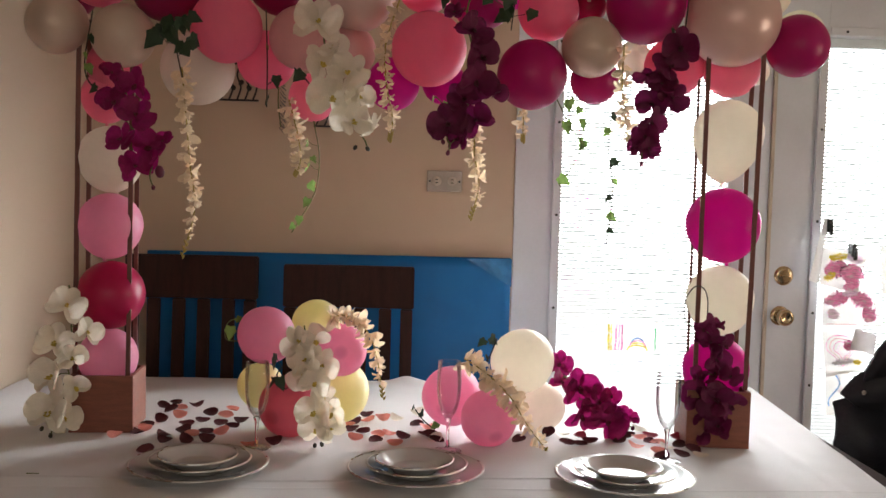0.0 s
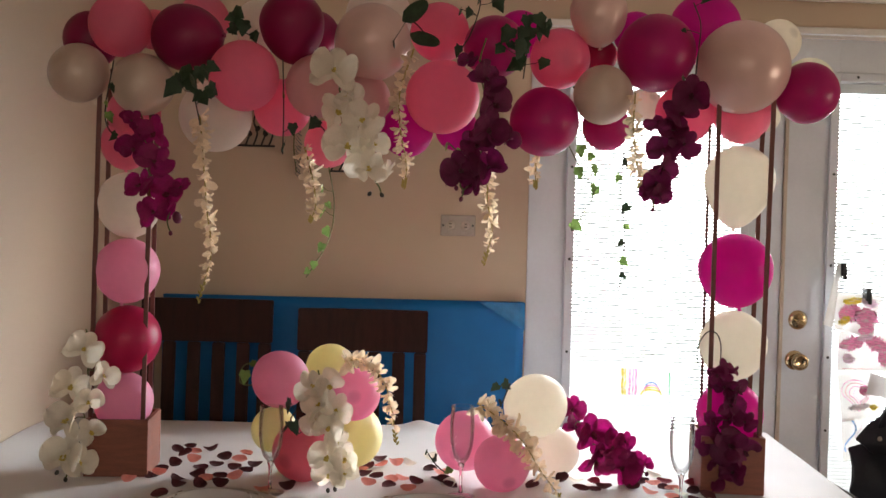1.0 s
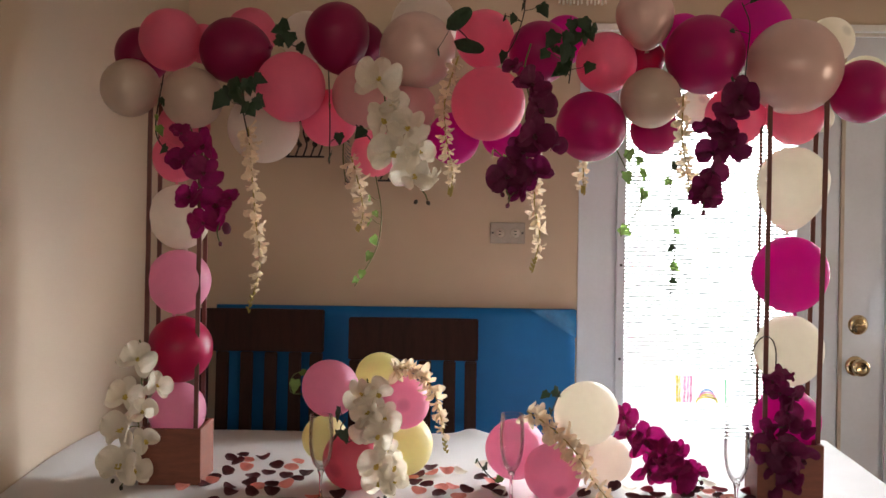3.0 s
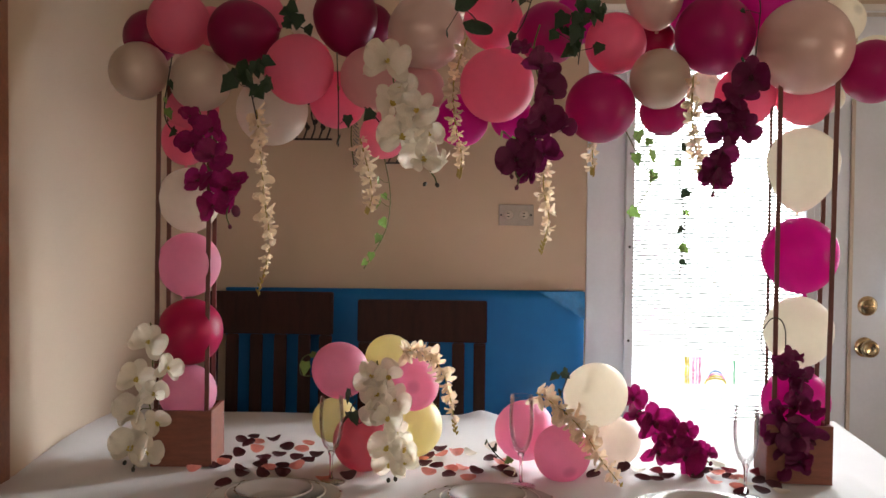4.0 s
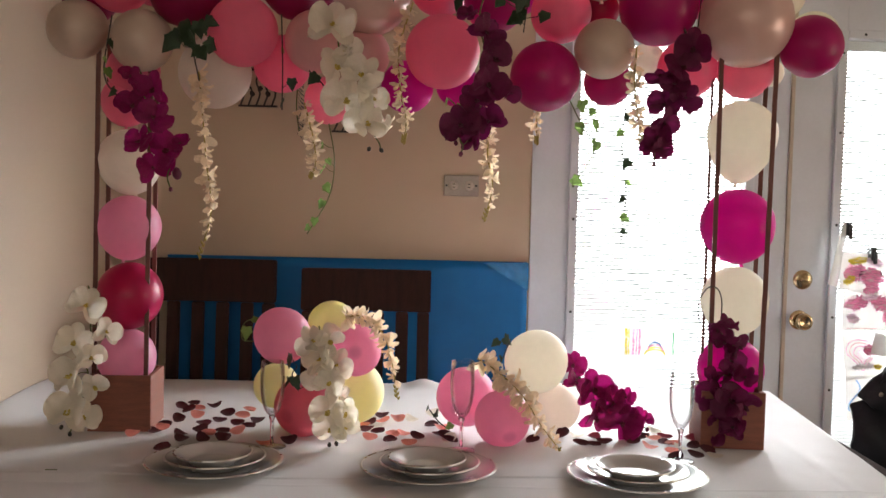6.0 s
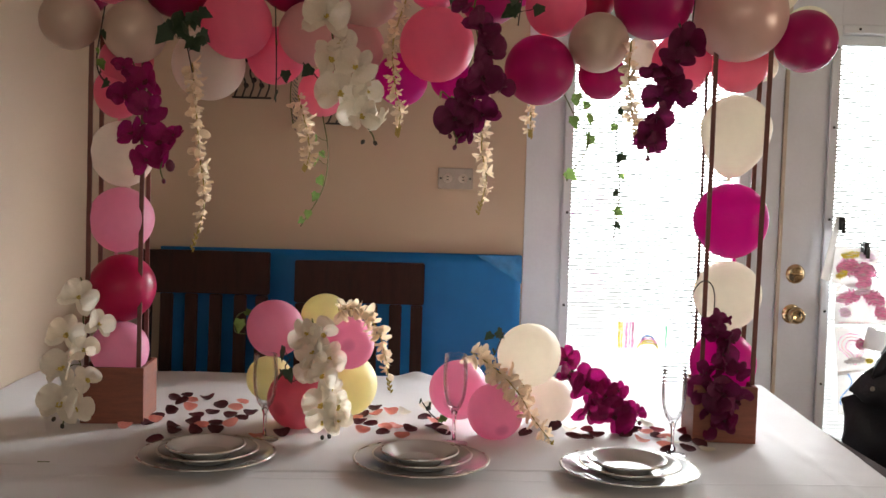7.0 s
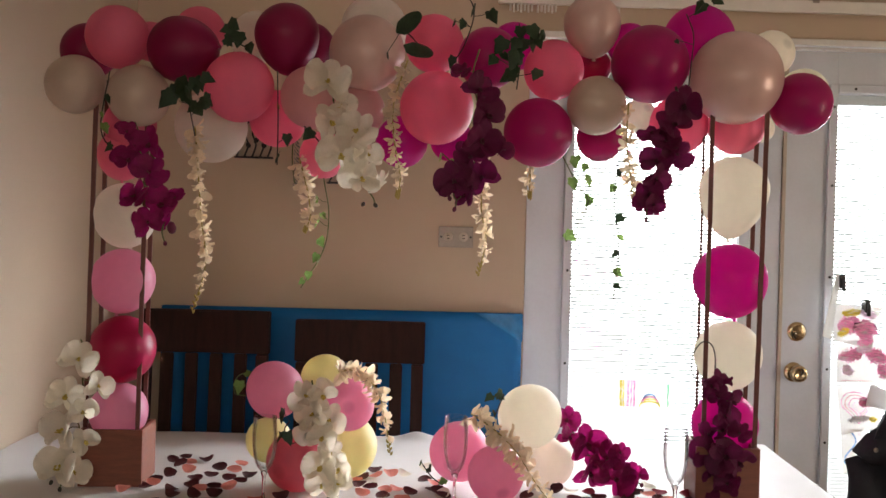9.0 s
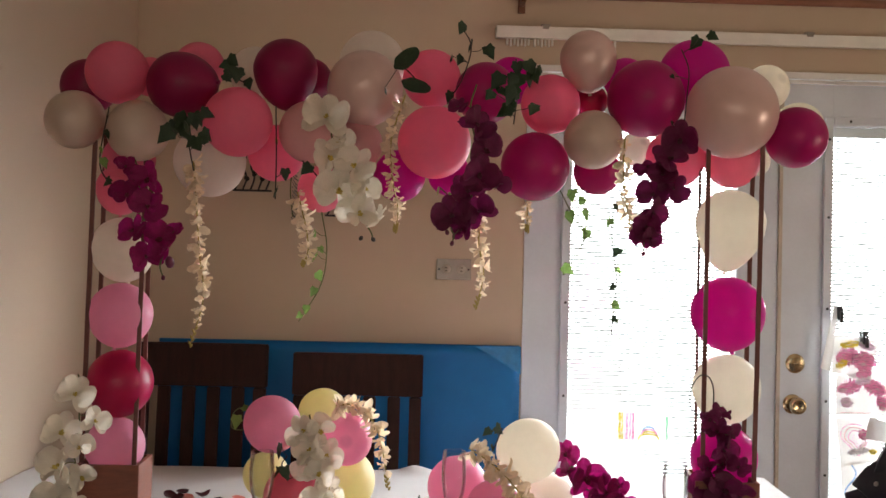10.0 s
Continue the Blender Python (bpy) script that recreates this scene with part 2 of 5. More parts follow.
def smooth_line(points, steps=6):
    """A Catmull-Rom line through the points."""
    pts = [Vector(p) for p in points]
    pts = [2 * pts[0] - pts[1]] + pts + [2 * pts[-1] - pts[-2]]
    line = []
    for a, b, c, d in zip(pts, pts[1:], pts[2:], pts[3:]):
        for k in range(steps):
            t = k / steps
            line.append(0.5 * (2 * b + (c - a) * t + (2 * a - 5 * b + 4 * c - d) * t * t + (3 * b - a - 3 * c + d) * t ** 3))
    return line + [pts[-2]]


def tube(line, radius, sides=6, bm=None, taper=1.0):
    """A round tube along a line of points."""
    bm = bm or bmesh.new()
    rings = []
    for i, p in enumerate(line):
        way = (line[min(i + 1, len(line) - 1)] - line[max(i - 1, 0)]).normalized()
        side = way.cross(Vector((0.13, 1, 0.21))).normalized()
        up = way.cross(side)
        r = radius * (1 + (taper - 1) * i / max(len(line) - 1, 1))
        rings.append([bm.verts.new(p + r * (math.cos(2 * math.pi * k / sides) * side + math.sin(2 * math.pi * k / sides) * up)) for k in range(sides)])
    for a, b in zip(rings, rings[1:]):
        for k in range(sides):
            bm.faces.new((a[k], a[(k + 1) % sides], b[(k + 1) % sides], b[k]))
    bm.faces.new(rings[0])
    bm.faces.new(rings[-1][::-1])
    return bm


def petal(bm, length, width, m, cup=0.2, ruffle=0.05, nu=5, nv=4, seed=0.0, blunt=0.6):
    """A thin curved petal from the origin along x, added through m."""
    grid = []
    for i in range(nu + 1):
        u = math.sin(math.pi / 2 * i / nu)
        w = width * max(0.0, 1 - abs((u - blunt) / (blunt if u < blunt else 1 - blunt)) ** 2.2) ** 0.5
        w = max(w, 0.12 * width if i == 0 else 0.02 * width)
        row = []
        for j in range(nv + 1):
            v = 2 * j / nv - 1
            z = cup * length * (u * u - 0.25 * v * v) + ruffle * length * noise.noise((u * 3 + seed, v * 2, seed))
            row.append(bm.verts.new(m @ Vector((u * length, v * w, z))))
        grid.append(row)
    for a, b in zip(grid, grid[1:]):
        for j in range(nv):
            bm.faces.new((a[j], a[j + 1], b[j + 1], b[j]))
    return bm


def thing(name, at, label, category, group="", kind="", turn=0.0):
    """An Empty at the base of a thing, to parent its parts."""
    ob = new(name)
    ob.empty_display_size = 0.05
    ob.matrix_basis = pose(*at, 0, 0, turn)
    return tagged(ob, label, category, group, kind)


# ---- the room ----
BACK, LEFT, RIGHT, REAR_Y, TOP = 2.95, -1.0, 3.2, -2.7, 2.44


def structure(name, bm, mat, label, smooth=False):
    ob = part(name, bm, mat, None, label, smooth)
    return tagged(ob, label, "", "", "structure")


structure("floor", a_box(-2.6, RIGHT + 0.12, REAR_Y - 0.12, BACK + 0.14, -0.1, 0), FLOOR, "dark brown wooden floor of the dining room")
structure("ceiling", a_box(-2.6, RIGHT + 0.12, REAR_Y - 0.12, BACK + 0.14, TOP, TOP + 0.1), CEILING, "plain off-white painted ceiling")

# back wall with the opening of the double door
bm = bmesh.new()
box(bm, LEFT - 0.215, 0.281, BACK, BACK + 0.14, 0, TOP)
box(bm, 2.02, RIGHT + 0.12, BACK, BACK + 0.14, 0, TOP)
box(bm, 0.281, 2.02, BACK, BACK + 0.14, 1.99, TOP)
structure("wall_north", bm, PAINT, "taupe painted wall behind the table")

# side wall, ending at a cased opening
bm = bmesh.new()
v = [bm.verts.new(p) for p in ((LEFT + 0.006, BACK, 0), (LEFT - 0.091, 1.86, 0), (LEFT - 0.215, 1.86, 0), (LEFT - 0.215, BACK, 0))]
f = bm.faces.new(v)
top = bmesh.ops.extrude_face_region(bm, geom=[f])
bmesh.ops.translate(bm, verts=[e for e in top["geom"] if isinstance(e, bmesh.types.BMVert)], vec=(0, 0, TOP))
structure("wall_west", bm, PAINT, "cream-taupe painted side wall beside the table")
structure("trim", a_box(LEFT - 0.22, LEFT - 0.081, 1.76, 1.858, 0, 2.08, bevel=0.006), ROD_WOOD, "brown wooden casing at the end of the side wall")
bm = bmesh.new()
box(bm, -2.6, -2.48, REAR_Y, BACK, 0, TOP)
box(bm, -2.48, LEFT - 0.216, BACK - 0.12, BACK, 0, TOP)
box(bm, LEFT - 0.615, LEFT - 0.495, REAR_Y, 0.6, 0, TOP)
box(bm, LEFT - 0.494, LEFT - 0.095, 0.48, 0.6, 0, TOP)
box(bm, LEFT - 0.215, LEFT - 0.095, 0.6, 1.86, 2.09, TOP)
structure("wall_west_hall", bm, PAINT, "plain taupe walls of the hall beyond the opening")
bm = bmesh.new()
box(bm, RIGHT, RIGHT + 0.12, REAR_Y, BACK, 0, 0.68)
box(bm, RIGHT, RIGHT + 0.12, REAR_Y, BACK, 1.62, TOP)
box(bm, RIGHT, RIGHT + 0.12, REAR_Y, 0.38, 0.68, 1.62)
box(bm, RIGHT, RIGHT + 0.12, 1.42, BACK, 0.68, 1.62)
structure("wall_east", bm, PAINT, "plain taupe wall with an unseen light opening")
# rear wall, its opening added for the fill lamp
bm = bmesh.new()
box(bm, -2.48, RIGHT + 0.12, REAR_Y - 0.12, REAR_Y, 0, 0.85)
box(bm, -2.48, RIGHT + 0.12, REAR_Y - 0.12, REAR_Y, 2.30, TOP)
box(bm, -2.48, -1.50, REAR_Y - 0.12, REAR_Y, 0.85, 2.30)
box(bm, 1.90, RIGHT + 0.12, REAR_Y - 0.12, REAR_Y, 0.85, 2.30)
structure("wall_south", bm, PAINT, "plain taupe wall with an unseen light opening")

# ground and haze outside the doors
structure("ground", a_box(-30, 30, BACK + 0.16, 60, -0.4, -0.25), material("patio_concrete", (0.5, 0.49, 0.46, 1), 0.8, scale=2, vary=0.1), "pale sunlit patio outside the doors")
bm = bmesh.new()
ring = [(0.9 + 14 * math.cos(math.pi * k / 24), 3.2 + 14 * math.sin(math.pi * k / 24)) for k in range(25)]
low, high = [[bm.verts.new((x, y, z)) for x, y in ring] for z in (-0.24, 8)]
for k in range(24):
    bm.faces.new((low[k], low[k + 1], high[k + 1], high[k]))
structure("backdrop", bm, glow_material("bright_haze", (0.97, 0.985, 1.0, 1), DAY), "blown-out bright daylight outside the glazed doors")


# ---- the double door ----
def door_leaf(name, x0, x1, glass0, glass1, label):
    """A glazed door leaf: frame with the opening, moulding round the glass, pane, built-in blind."""
    z0, z1, y0, y1 = 0.02, 1.985, BACK + 0.03, BACK + 0.075
    g0, g1 = 0.25, 1.845
    bm = bmesh.new()
    box(bm, x0, glass0, y0, y1, z0, z1, bevel=0.002)
    box(bm, glass1, x1, y0, y1, z0, z1, bevel=0.002)
    box(bm, glass0, glass1, y0, y1, z0, g0, bevel=0.002)
    box(bm, glass0, glass1, y0, y1, g1, z1, bevel=0.002)
    leaf = structure(name, bm, DOOR_WHITE, label)
    for side, b in (("l", (glass0 - 0.031, glass0 - 0.001, g0 - 0.031, g1 + 0.031)), ("r", (glass1 + 0.001, glass1 + 0.031, g0 - 0.031, g1 + 0.031)),
                    ("t", (glass0 - 0.001, glass1 + 0.001, g1 + 0.001, g1 + 0.031)), ("b", (glass0 - 0.001, glass1 + 0.001, g0 - 0.031, g0 - 0.001))):
        part("glazing_bead", a_box(b[0], b[1], y0 - 0.014, y0 - 0.001, b[2], b[3], bevel=0.005), DOOR_WHITE, leaf, smooth=False)
    for z in (0.42, 0.69, 0.933, 1.238, 1.54, 1.80):
        for x in (glass0 - 0.015, glass1 + 0.015):
            part("screw_cap", lathe([(0, -0.0165), (0.004, -0.016), (0.005, -0.013)], 10, m=Matrix.Translation((x, y0, z)) @ Matrix(((1, 0, 0, 0), (0, 0, 1, 0), (0, 1, 0, 0), (0, 0, 0, 1)))), BLACK, leaf)
    for x in (glass0 + 0.055, glass1 - 0.055):
        part("screw_cap", lathe([(0, -0.0165), (0.004, -0.016), (0.005, -0.013)], 10, m=Matrix.Translation((x, y0, g1 + 0.016)) @ Matrix(((1, 0, 0, 0), (0, 0, 1, 0), (0, 1, 0, 0), (0, 0, 0, 1)))), BLACK, leaf)
    part("blind_headrail", a_box(glass0 + 0.002, glass1 - 0.002, y0 + 0.0155, y0 + 0.0345, g1 - 0.034, g1 - 0.001, bevel=0.002), DOOR_WHITE, leaf, smooth=False)
    for y in (y0 + 0.010, y0 + 0.036):
        pane = part("pane", a_box(glass0, glass1, y, y + 0.004, g0, g1), PANE, leaf, smooth=False)
        pane.visible_shadow = False
    bm = bmesh.new()
    w = glass1 - glass0 - 0.006
    cols = [[bm.verts.new((sx * w / 2, 0.0062 * k, 0.0008 * (1 - k * k) + 0.0036 * k)) for sx in (-1, 1)] for k in (-1, 0, 1)]
    for a, b in zip(cols, cols[1:]):
        bm.faces.new((a[0], a[1], b[1], b[0]))
    me = finish(bm, "slat", SLAT)
    for i in range(126):
        part("slat", me, None, leaf, m=Matrix.Translation(((glass0 + glass1) / 2, y0 + 0.024, g0 + 0.012 + i * 0.0123)))
    return leaf


door_leaf("door_1", 0.290, 1.128, 0.438, 0.985, "closed white glazed door leaf with enclosed mini blinds")
door_2 = door_leaf("door_2", 1.141, 1.985, 1.307, 1.84, "closed white glazed door leaf with brass knob and deadbolt")
structure("door_post", a_box(1.1285, 1.1405, BACK + 0.022, BACK + 0.08, 0.02, 1.985, bevel=0.002), GAP, "tan weather strip between the door leaves")
bm = bmesh.new()
box(bm, 0.262, 2.05, BACK - 0.03, BACK - 0.001, 1.990, 2.012, bevel=0.003)
structure("trim_head", bm, TRIM_WHITE, "white wooden ledge over the double door")
structure("door_frame", box(a_box(0.2815, 0.289, BACK - 0.004, BACK + 0.12, 0, 1.988), 1.987, 2.019, BACK - 0.004, BACK + 0.12, 0, 1.988), DOOR_WHITE, "white painted jambs of the double door")


def door_lock(at, knob, label):
    to = Matrix.Translation(at) @ Matrix(((1, 0, 0, 0), (0, 0, -1, 0), (0, 1, 0, 0), (0, 0, 0, 1)))
    lock = part("door_knob" if knob else "deadbolt", lathe([(0, 0.006), (0.020, 0.007), (0.027, 0.005), (0.031, 0.002), (0.0325, 0)], 32, m=to), BRASS, None)
    tagged(lock, label, "door knob" if knob else "lock")
    if knob:
        part("knob", lathe([(0.012, 0.004), (0.011, 0.02), (0.014, 0.028), (0.025, 0.034), (0.0285, 0.045), (0.026, 0.056), (0.018, 0.060), (0.014, 0.057), (0, 0.056)], 32, m=to), BRASS, lock)
    else:
        part("thumb_turn", box(bmesh.new(), -0.013, 0.013, -0.004, 0.004, 0.005, 0.022, bevel=0.002), BRASS, lock, m=to)
    return lock


door_lock((1.193, BACK + 0.03, 1.054), False, "round polished brass deadbolt with thumb turn")
door_lock((1.186, BACK + 0.03, 0.920), True, "round polished brass door knob on the white door")


def sheet_of_paper(corners, y, label, curl=0.008, name="drawing", mat=None):
    """A curling sheet hung on the glass; its corners as (x, z) from the upper left, clockwise."""
    tl, tr, br, bl = [Vector((x, 0, z)) for x, z in corners]
    mid = (tl + tr + br + bl) / 4
    bm = bmesh.new()
    grid = []
    for i in range(9):
        u = i / 8
        row = []
        for j in range(7):
            v = j / 6
            p = tl.lerp(tr, u).lerp(bl.lerp(br, u), v) - mid
            bend = -curl * (abs(u - 0.5) * 2) ** 2 * v - 0.004 * noise.noise((u * 3, v * 3, mid.x * 9))
            row.append(bm.verts.new((p.x, bend, p.z)))
        grid.append(row)
    for p, q in zip(grid, grid[1:]):
        for j in range(6):
            bm.faces.new((p[j], q[j], q[j + 1], p[j + 1]))
    sheet = part(name, bm, mat or PAPER, None)
    tagged(sheet, label, "drawing", "drawings taped to the glass")
    sheet.matrix_basis = Matrix.Translation((mid.x, y, mid.z))
    return sheet


def crayon(sheet, points, width, colour, curl=0.008, layer=0):
    """One crayon stroke on a sheet: a flat ribbon along (x, z) points in the room."""
    at = sheet.matrix_basis.translation
    bm = bmesh.new()
    y = -0.0016 - curl - 0.0026 * layer
    pts = [Vector((x - at.x, y - 0.00003 * i, z - at.z)) for i, (x, z) in enumerate(points)]
    pairs = []
    for i, p in enumerate(pts):
        way = (pts[min(i + 1, len(pts) - 1)] - pts[max(i - 1, 0)]).normalized()
        side = Vector((-way.z, 0, way.x)) * width * 0.5 * (0.8 + 0.35 * noise.noise((p.x * 60, p.z * 60, layer)))
        pairs.append((bm.verts.new(p + side), bm.verts.new(p - side)))
    for p, q in zip(pairs, pairs[1:]):
        bm.faces.new((p[0], p[1], q[1], q[0]))
    return part("crayon_stroke", bm, colour, sheet)


def scribble(sheet, x, z, w, h, turn, colour, passes, layer, curl=0.008):
    """A zigzag of crayon that fills an oval patch."""
    rng = random.Random(int(x * 1000) + layer * 7)
    pts = []
    for i in range(passes + 1):
        u = 2 * i / passes - 1
        reach = math.sqrt(max(0.06, 1 - u * u)) * rng.uniform(0.7, 1.1)
        v = reach if i % 2 else -reach
        c, s = math.cos(radians(turn)), math.sin(radians(turn))
        pts.append((x + c * u * w / 2 - s * v * h / 2, z + s * u * w / 2 + c * v * h / 2))
    line = [(p.x, p.z) for p in smooth_line([(a, 0, b) for a, b in pts], 3)]
    crayon(sheet, line, 0.008, colour, curl, layer)


def pen(name, r, g, b):
    """Crayon scribble: streaks of colour with the paper showing through."""
    m = material("pen_" + name, (r, g, b, 1), 0.7, scale=60, vary=0.25, bump=0, translucent=0.22)
    n, link = m.node_tree.nodes, m.node_tree.links.new
    p = n["Principled BSDF"]
    tint = p.inputs["Base Color"].links[0].from_node
    streak = n.new("ShaderNodeTexNoise")
    streak.inputs["Scale"].default_value, streak.inputs["Detail"].default_value = 45, 6
    link(n["Mapping"].outputs[0], streak.inputs["Vector"])
    n["Mapping"].inputs["Scale"].default_value = (1.0, 1.0, 3.5)
    n["Mapping"].inputs["Rotation"].default_value = (0, 0.7, 0)
    ramp = n.new("ShaderNodeMapRange")
    ramp.inputs["From Min"].default_value, ramp.inputs["From Max"].default_value = 0.50, 0.74
    link(streak.outputs["Fac"], ramp.inputs["Value"])
    mix = n.new("ShaderNodeMix")
    mix.data_type = "RGBA"
    link(ramp.outputs[0], mix.inputs[0])
    link(tint.outputs[0], mix.inputs[6])
    mix.inputs[7].default_value = (0.82, 0.82, 0.80, 1)
    link(mix.outputs[2], p.inputs["Base Color"])
    link(mix.outputs[2], n["Translucent BSDF"].inputs["Color"])
    return m


PINK_PEN, YELLOW_PEN, BLUE_PEN, GREEN_PEN = pen("pink", 0.92, 0.36, 0.62), pen("yellow", 0.86, 0.72, 0.10), pen("blue", 0.25, 0.50, 0.84), pen("green", 0.12, 0.62, 0.30)
LILAC_PEN, RED_PEN, GREY_PEN = pen("lilac", 0.86, 0.70, 0.84), pen("red", 0.84, 0.46, 0.50), pen("grey", 0.64, 0.63, 0.66)
GY = BACK + 0.022
small = sheet_of_paper([(0.600, 0.893), (0.782, 0.890), (0.784, 0.786), (0.602, 0.788)], GY, "white paper with yellow, pink, blue and green crayon strokes", 0.001)
for k, (x, pen_used, wide) in enumerate(((0.611, YELLOW_PEN, 0.010), (0.619, YELLOW_PEN, 0.006), (0.626, LILAC_PEN, 0.004), (0.635, PINK_PEN, 0.009), (0.645, PINK_PEN, 0.006), (0.654, PINK_PEN, 0.009), (0.767, GREEN_PEN, 0.007))):
    crayon(small, [(x + 0.001 * math.sin(i * 1.3 + k), 0.795 + 0.0105 * i * (0.80 if k == 6 else 0.92)) for i in range(10)], wide, pen_used, 0.001, k % 3)
for k, (r, pen_used) in enumerate(((0.034, YELLOW_PEN), (0.030, YELLOW_PEN), (0.026, PINK_PEN), (0.021, BLUE_PEN))):
    crayon(small, [(0.707 + r * math.cos(math.pi * i / 12), 0.795 + 0.008 * k + 0.018 * math.sin(math.pi * i / 12)) for i in range(13)], 0.007, pen_used, 0.001, k % 3)
pink = sheet_of_paper([(1.303, 1.151), (1.460, 1.145), (1.424, 1.004), (1.296, 1.034)], GY - 0.03, "pink and yellow scribbled drawing clipped to the glass")
for k, patch in enumerate(((1.345, 1.085, 0.07, 0.07, 20, PINK_PEN, 22), (1.400, 1.070, 0.06, 0.09, 80, PINK_PEN, 24), (1.352, 1.125, 0.06, 0.03, 5, YELLOW_PEN, 16), (1.325, 1.060, 0.04, 0.03, 30, YELLOW_PEN, 10), (1.405, 1.120, 0.05, 0.035, -15, LILAC_PEN, 14), (1.395, 1.030, 0.05, 0.03, 10, PINK_PEN, 14))):
    scribble(pink, *patch[:6], patch[6], k)
lilac = sheet_of_paper([(1.319, 1.022), (1.470, 1.051), (1.519, 0.898), (1.317, 0.894)], GY - 0.02, "white paper with pink and lilac scribbles on the glass")
for k, patch in enumerate(((1.360, 0.985, 0.08, 0.05, 15, PINK_PEN, 26), (1.440, 0.985, 0.08, 0.06, -25, PINK_PEN, 26), (1.470, 0.935, 0.05, 0.05, -40, PINK_PEN, 18), (1.400, 1.005, 0.05, 0.03, 10, LILAC_PEN, 12), (1.345, 0.935, 0.03, 0.05, 60, LILAC_PEN, 10))):
    scribble(lilac, *patch[:6], patch[6], k)
crayon(lilac, [(1.325 + 0.02 * i, 0.902 + 0.001 * (i % 2)) for i in range(6)], 0.003, RED_PEN, 0.008, 5)
loops = sheet_of_paper([(1.323, 0.879), (1.454, 0.893), (1.471, 0.745), (1.342, 0.719)], GY - 0.012, "white paper with looping pink and grey crayon lines")
for k, (r, pen_used) in enumerate(((0.045, PINK_PEN), (0.036, RED_PEN), (0.026, PINK_PEN), (0.016, LILAC_PEN))):
    crayon(loops, [(1.392 + 0.4 * r * math.sin(a * 0.5) + r * math.cos(a * 0.26), 0.812 + 1.1 * r * math.sin(a * 0.26) + 0.004 * math.sin(a)) for a in range(25)], 0.0035, pen_used, 0.008, k)
scribble(loops, 1.390, 0.775, 0.07, 0.025, 8, GREY_PEN, 14, 4)
scribble(loops, 1.438, 0.775, 0.022, 0.02, 0, YELLOW_PEN, 8, 5)
scribble(loops, 1.405, 0.830, 0.03, 0.05, 30, PINK_PEN, 12, 6)
curves = sheet_of_paper([(1.343, 0.735), (1.427, 0.745), (1.448, 0.600), (1.354, 0.590)], GY - 0.006, "white paper with blue crayon curves", 0.004)
crayon(curves, [(1.375 + 0.018 * math.sin(i * 0.45), 0.730 - 0.009 * i) for i in range(13)], 0.006, BLUE_PEN, 0.004)
crayon(curves, [(1.400 + 0.010 * math.sin(i * 0.6), 0.725 - 0.007 * i) for i in range(9)], 0.004, LILAC_PEN, 0.004, 1)
sheet_of_paper([(1.424, 0.890), (1.500, 0.868), (1.488, 0.802), (1.406, 0.822)], GY - 0.035, "small blank pale grey paper on the glass", 0.012, mat=GREY_PAPER)
sheet_of_paper([(1.498, 1.160), (1.600, 1.165), (1.596, 1.005), (1.503, 1.000)], GY - 0.03, "pale paper sheet on the glass", 0.012)
sheet_of_paper([(1.298, 1.250), (1.314, 1.250), (1.286, 1.036), (1.254, 1.046)], GY - 0.045, "narrow folded strip of white paper", 0.004)
for x, z in ((1.315, 1.228), (1.399, 1.150)):
    clip = part("paper_clip", box(a_box(x - 0.008, x + 0.008, GY - 0.060, GY - 0.020, z - 0.024, z + 0.020, bevel=0.004), x - 0.004, x + 0.004, GY - 0.072, GY - 0.058, z - 0.034, z + 0.005, bevel=0.002), BLACK, None)
    tagged(clip, "small black plastic clip holding papers to the glass", "clip", "paper clips")

# ---- blind rail and curtain rod over the door ----
rail = thing("blind_rail", (0.17, BACK - 0.002, 2.090), "white vertical-blind head rail without vanes", "blind rail")
part("channel", box(bmesh.new(), 0, 1.95, -0.055, -0.012, 0.006, 0.040, bevel=0.004), VINYL, rail, smooth=False)
part("valance_lip", box(bmesh.new(), 0, 1.95, -0.058, -0.0555, 0.0, 0.014, bevel=0.001), VINYL, rail, smooth=False)
for x in (0.16, 1.02, 1.83):
    part("bracket", box(box(bmesh.new(), x - 0.015, x + 0.015, -0.060, 0, 0.0405, 0.046, bevel=0.001), x - 0.010, x + 0.010, -0.0625, -0.0585, 0.030, 0.046, bevel=0.001), PLATE_METAL, rail, smooth=False)
for i in range(13):
    x = 0.035 + i * 0.0115 + (0.008 if i > 6 else 0)
    part("carrier", box(bmesh.new(), x, x + 0.006, -0.046, -0.034, -0.020 - 0.004 * (i % 2), 0.0055, bevel=0.0015), VINYL, rail, smooth=False)
for x in (0.37, 0.385):
    part("carrier", box(bmesh.new(), x, x + 0.006, -0.046, -0.034, -0.020, 0.0055, bevel=0.0015), VINYL, rail, smooth=False)
rod = thing("curtain_rod", (0.21, BACK - 0.08, 2.228), "reddish-brown wooden curtain rod on brackets", "curtain rod")
part("pole", lathe([(0, 0), (0.013, 0), (0.014, 0.01), (0.014, 1.99), (0.013, 2.0), (0, 2.0)], 20, m=pose(0, 0, 0, 0, 90, 0)), ROD_WOOD, rod)
for x in (0.045, 1.85):
    part("bracket", box(box(bmesh.new(), x - 0.008, x + 0.008, 0.0, 0.079, -0.024, -0.0145, bevel=0.002), x - 0.012, x + 0.012, 0.070, 0.079, -0.045, 0.02, bevel=0.002), ROD_WOOD, rod, smooth=False)

